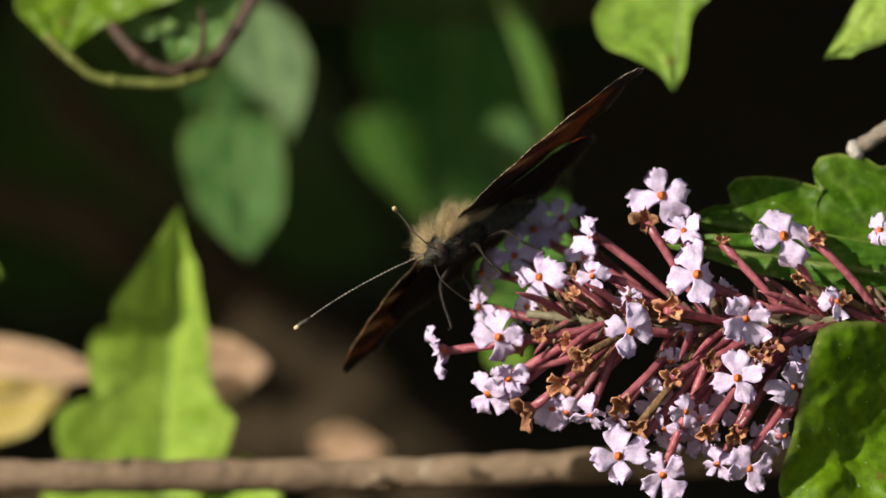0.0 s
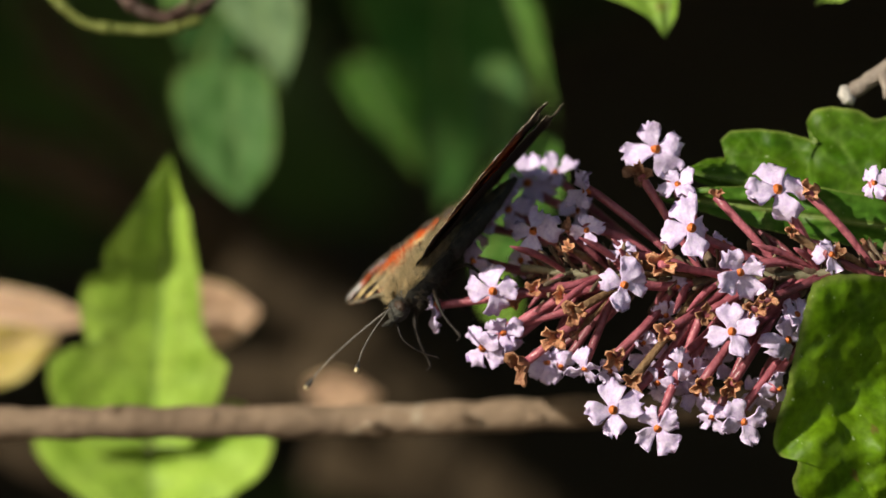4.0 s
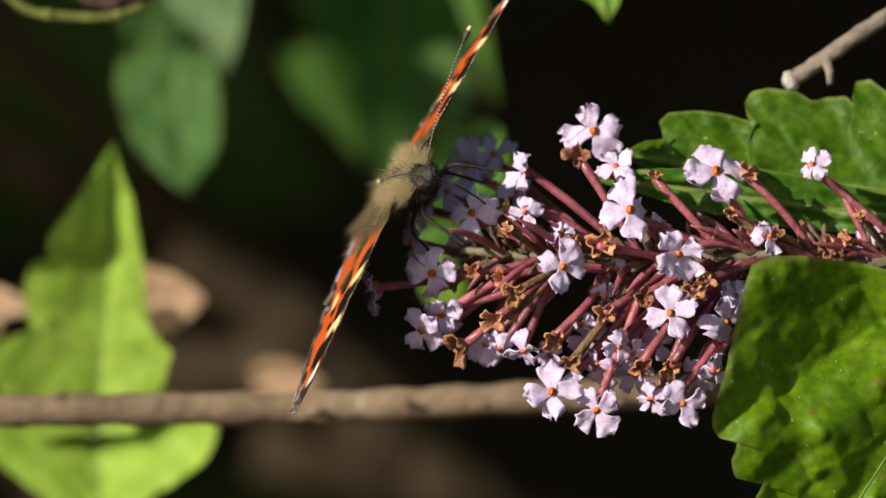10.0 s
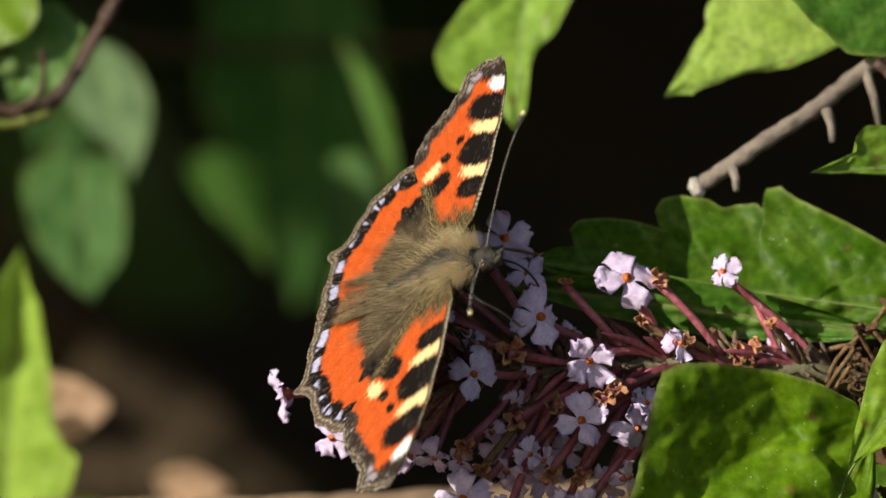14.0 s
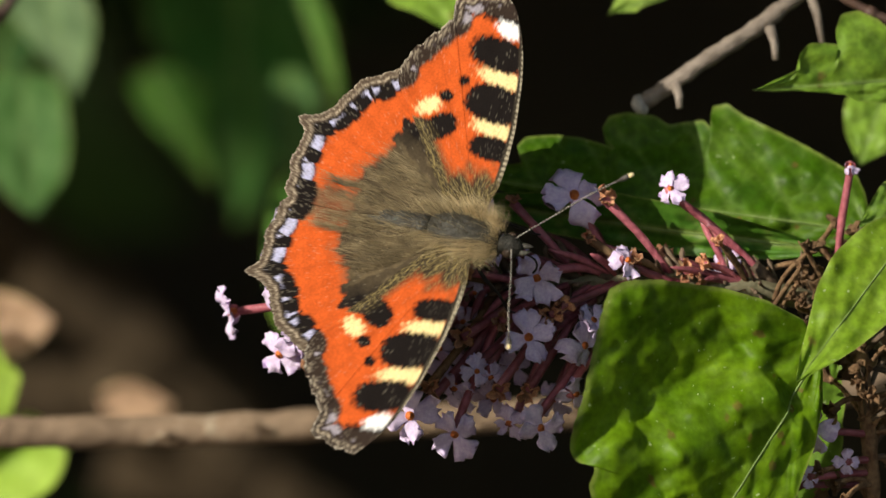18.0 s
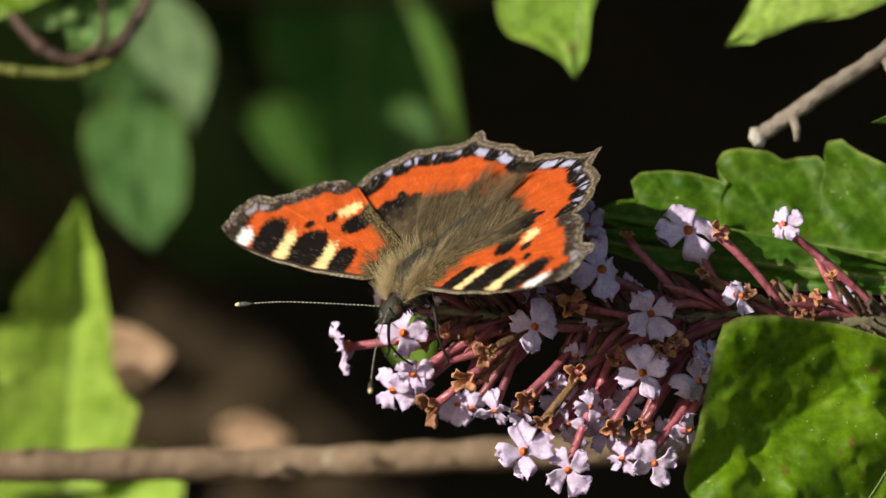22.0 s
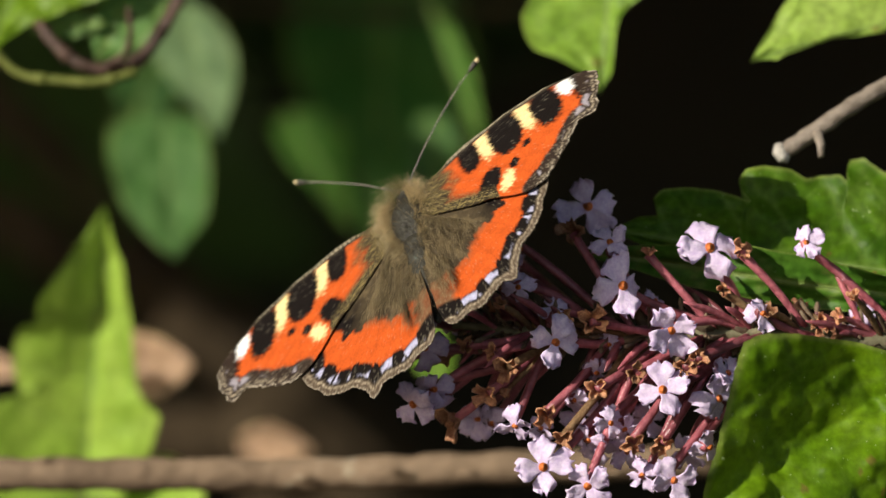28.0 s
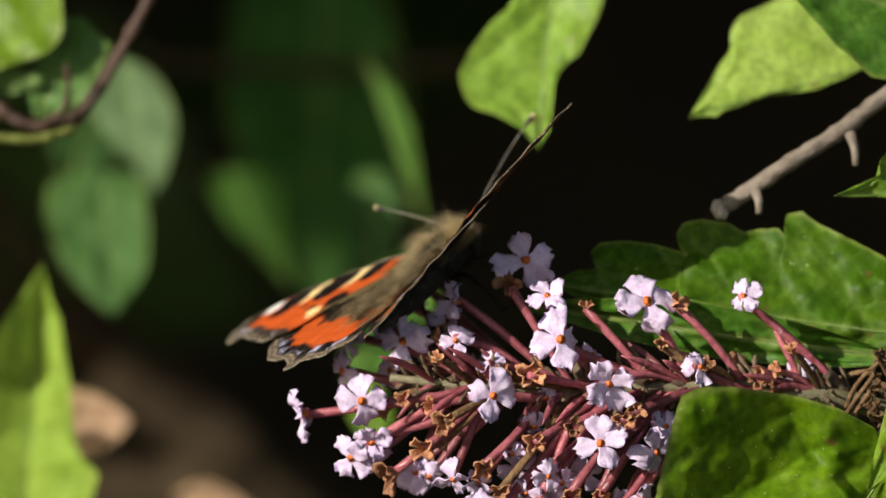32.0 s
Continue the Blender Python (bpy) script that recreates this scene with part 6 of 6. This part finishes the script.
    walk(hind_right, [
        (0, set_wing(-1, -2.3, 0.0)),
        (0.5, set_wing(-1, -2.7, 0.0)),
        (1, set_wing(-1, -2.5, 0.0)),
        (1.5, set_wing(-1, -6.1, 0.0)),
        (2, set_wing(-1, -4.9, 0.0)),
        (2.5, set_wing(-1, -14.4, 0.0)),
        (4.5, set_wing(-1, 15.1, 0.0)),
        (5, set_wing(-1, 19.0, 0.0)),
        (5.5, set_wing(-1, 5.8, 0.0)),
        (6, set_wing(-1, -1.2, 0.0)),
        (6.5, set_wing(-1, -4.3, 0.0)),
        (7, set_wing(-1, -3.3, 0.0)),
        (7.5, set_wing(-1, -6.1, 0.0)),
        (8, set_wing(-1, -6.8, 0.0)),
        (9, set_wing(-1, -4.1, 0.0)),
        (9.5, set_wing(-1, -1.6, 0.0)),
        (10, set_wing(-1, -3.3, 0.0)),
        (10.5, set_wing(-1, -3.8, 0.0)),
        (11, set_wing(-1, -6.4, 7.4)),
        (11.5, set_wing(-1, -2.9, 2.5)),
        (12, set_wing(-1, -3.2, 0.0)),
        (12.5, set_wing(-1, 14.6, -2.0)),
        (13, set_wing(-1, -2.7, 2.0)),
        (13.5, set_wing(-1, -2.1, 1.9)),
        (14, set_wing(-1, -1.2, 1.8)),
        (14.5, set_wing(-1, 0.1, -6.4)),
        (16.5, set_wing(-1, 1.6, -2.1)),
        (17, set_wing(-1, 1.6, -1.8)),
        (17.5, set_wing(-1, 2.0, 1.0)),
        (18, set_wing(-1, 1.5, 1.3)),
        (18.5, set_wing(-1, 16.1, -2.7)),
        (19, set_wing(-1, 4.2, 1.0)),
        (19.5, set_wing(-1, 17.7, -1.4)),
        (20, set_wing(-1, 22.0, -1.8)),
        (20.5, set_wing(-1, 20.4, -1.0)),
        (21, set_wing(-1, 10.8, -2.0)),
        (21.5, set_wing(-1, 2.7, 1.1)),
        (22, set_wing(-1, 7.4, 0.4)),
        (22.5, set_wing(-1, 9.0, 1.4)),
        (23, set_wing(-1, 6.9, -1.4)),
        (23.5, set_wing(-1, 9.2, -4.4)),
        (24, set_wing(-1, 13.2, -3.7)),
        (24.5, set_wing(-1, 0.3, -2.1)),
        (25, set_wing(-1, 0.6, 1.5)),
        (25.5, set_wing(-1, 0.7, 1.3)),
        (26.5, set_wing(-1, 0.5, 2.3)),
        (27.5, set_wing(-1, 0.3, 3.4)),
        (28, set_wing(-1, 1.3, -5.1)),
        (28.5, set_wing(-1, 1.2, 2.2)),
        (29, set_wing(-1, -1.1, 1.3)),
        (29.5, set_wing(-1, 0.8, 0.0)),
        (30, set_wing(-1, 14.5, 0.0)),
        (30.5, set_wing(-1, 21.0, 0.0)),
        (31, set_wing(-1, 20.3, 0.0)),
        (31.5, set_wing(-1, 19.0, 0.0)),
        (32, set_wing(-1, 18.4, 0.0)),
    ])

    def feeling(side, lift, spread):
        root = Matrix.Translation((5.9 * MM, side * 0.5 * MM, 0.55 * MM))
        return root @ pose(0, 0, 0, 0, -lift, side * spread) @ root.inverted()
    walk(antennae[0], [
        (0, feeling(1, 9, -13)), (2.5, feeling(1, 2, -10)), (5, feeling(1, -21, -10)), (6, feeling(1, 6, -10)), (7, feeling(1, 12, -7)),
        (9.5, feeling(1, 12, 20)), (11, feeling(1, 3, -1)), (12, feeling(1, 18, -7)), (13, feeling(1, 9, 20)), (14, feeling(1, 30, -7)),
        (17, feeling(1, 27, -13)), (18, feeling(1, 27, -20)), (19, feeling(1, 15, -16)), (21, feeling(1, -6, -10)), (23, feeling(1, -6, -1)),
        (24, feeling(1, 12, 14)), (25, feeling(1, 15, 8)), (28, feeling(1, 3, 2)), (29, feeling(1, -3, 2)), (30, feeling(1, 3, 11)),
        (31, feeling(1, -6, 11)), (32, feeling(1, 21, 14)),
    ])
    walk(antennae[1], [
        (0, feeling(-1, 6, 8)), (1, feeling(-1, 18, -4)), (2, feeling(-1, 6, 25)), (5, feeling(-1, -6, 26)), (6, feeling(-1, 3, 8)),
        (7, feeling(-1, 15, 8)), (8, feeling(-1, 21, 8)), (9.5, feeling(-1, 20, -20)), (12, feeling(-1, 15, 5)), (13, feeling(-1, 21, 14)),
        (17, feeling(-1, 15, 5)), (18, feeling(-1, 24, 20)), (19, feeling(-1, 6, 14)), (20, feeling(-1, 21, -1)), (21, feeling(-1, 12, 14)),
        (22, feeling(-1, 15, 14)), (23, feeling(-1, 15, 14)), (24, feeling(-1, -12, 2)), (25, feeling(-1, 6, -4)), (28, feeling(-1, -6, 8)),
        (29, feeling(-1, 12, 11)), (30, feeling(-1, 15, 23)), (31, feeling(-1, 18, 0)), (32, feeling(-1, 21, -25)),
    ])

    def swayed(x, z):
        return Matrix.Translation(SPIKE + Vector((x * MM, 0, z * MM)))
    walk(spike, [
        (0, swayed(-0.48, 0.77)),
        (0.5, swayed(0.35, 1.36)),
        (1, swayed(-1.04, -0.80)),
        (1.5, swayed(1.47, 2.86)),
        (2, swayed(2.00, 3.45)),
        (2.5, swayed(1.38, 2.03)),
        (4.5, swayed(-0.38, -0.05)),
        (5, swayed(-0.36, 0.96)),
        (5.5, swayed(-1.03, -0.40)),
        (6, swayed(0.89, 1.14)),
        (6.5, swayed(1.54, 1.33)),
        (7, swayed(1.11, 1.37)),
        (7.5, swayed(0.76, 1.45)),
        (8, swayed(0.14, 0.02)),
        (8.5, swayed(1.17, 1.52)),
        (9, swayed(1.03, 1.79)),
        (9.5, swayed(-0.02, 0.71)),
        (10, swayed(-0.78, 0.40)),
        (10.5, swayed(-0.53, 0.88)),
        (11, swayed(-0.37, 1.20)),
        (11.5, swayed(-1.55, -0.24)),
        (12, swayed(-0.86, 0.48)),
        (12.5, swayed(-0.29, 0.64)),
        (13, swayed(-0.30, 0.72)),
        (13.5, swayed(0.23, 1.14)),
        (14, swayed(-0.35, 0.35)),
        (14.5, swayed(-0.17, -0.08)),
        (16.5, swayed(0.27, 0.34)),
        (17, swayed(0.00, 0.08)),
        (17.5, swayed(-0.38, -0.48)),
        (18, swayed(0.05, 0.39)),
        (18.5, swayed(-0.70, -0.08)),
        (19, swayed(-0.66, 0.10)),
        (19.5, swayed(-0.76, -0.01)),
        (20, swayed(-0.52, 0.15)),
        (20.5, swayed(-0.38, 0.27)),
        (21, swayed(-0.34, 0.02)),
        (21.5, swayed(-0.16, 0.29)),
        (22, swayed(-0.30, 0.06)),
        (22.5, swayed(0.18, 0.63)),
        (23, swayed(0.71, 0.97)),
        (23.5, swayed(0.51, 0.83)),
        (24, swayed(-0.03, 0.20)),
        (24.5, swayed(-0.23, -0.43)),
        (25, swayed(0.06, 0.25)),
        (25.5, swayed(0.21, 0.54)),
        (27.5, swayed(-0.20, 0.00)),
        (28, swayed(-0.45, -0.17)),
        (28.5, swayed(-0.04, 0.21)),
        (29, swayed(-0.58, -0.31)),
        (29.5, swayed(-0.28, 0.28)),
        (30, swayed(-0.63, -0.08)),
        (30.5, swayed(-0.07, 0.39)),
        (31, swayed(-0.34, -0.07)),
        (31.5, swayed(-0.34, 0.23)),
        (32, swayed(-0.50, 0.15)),
    ])


motions()
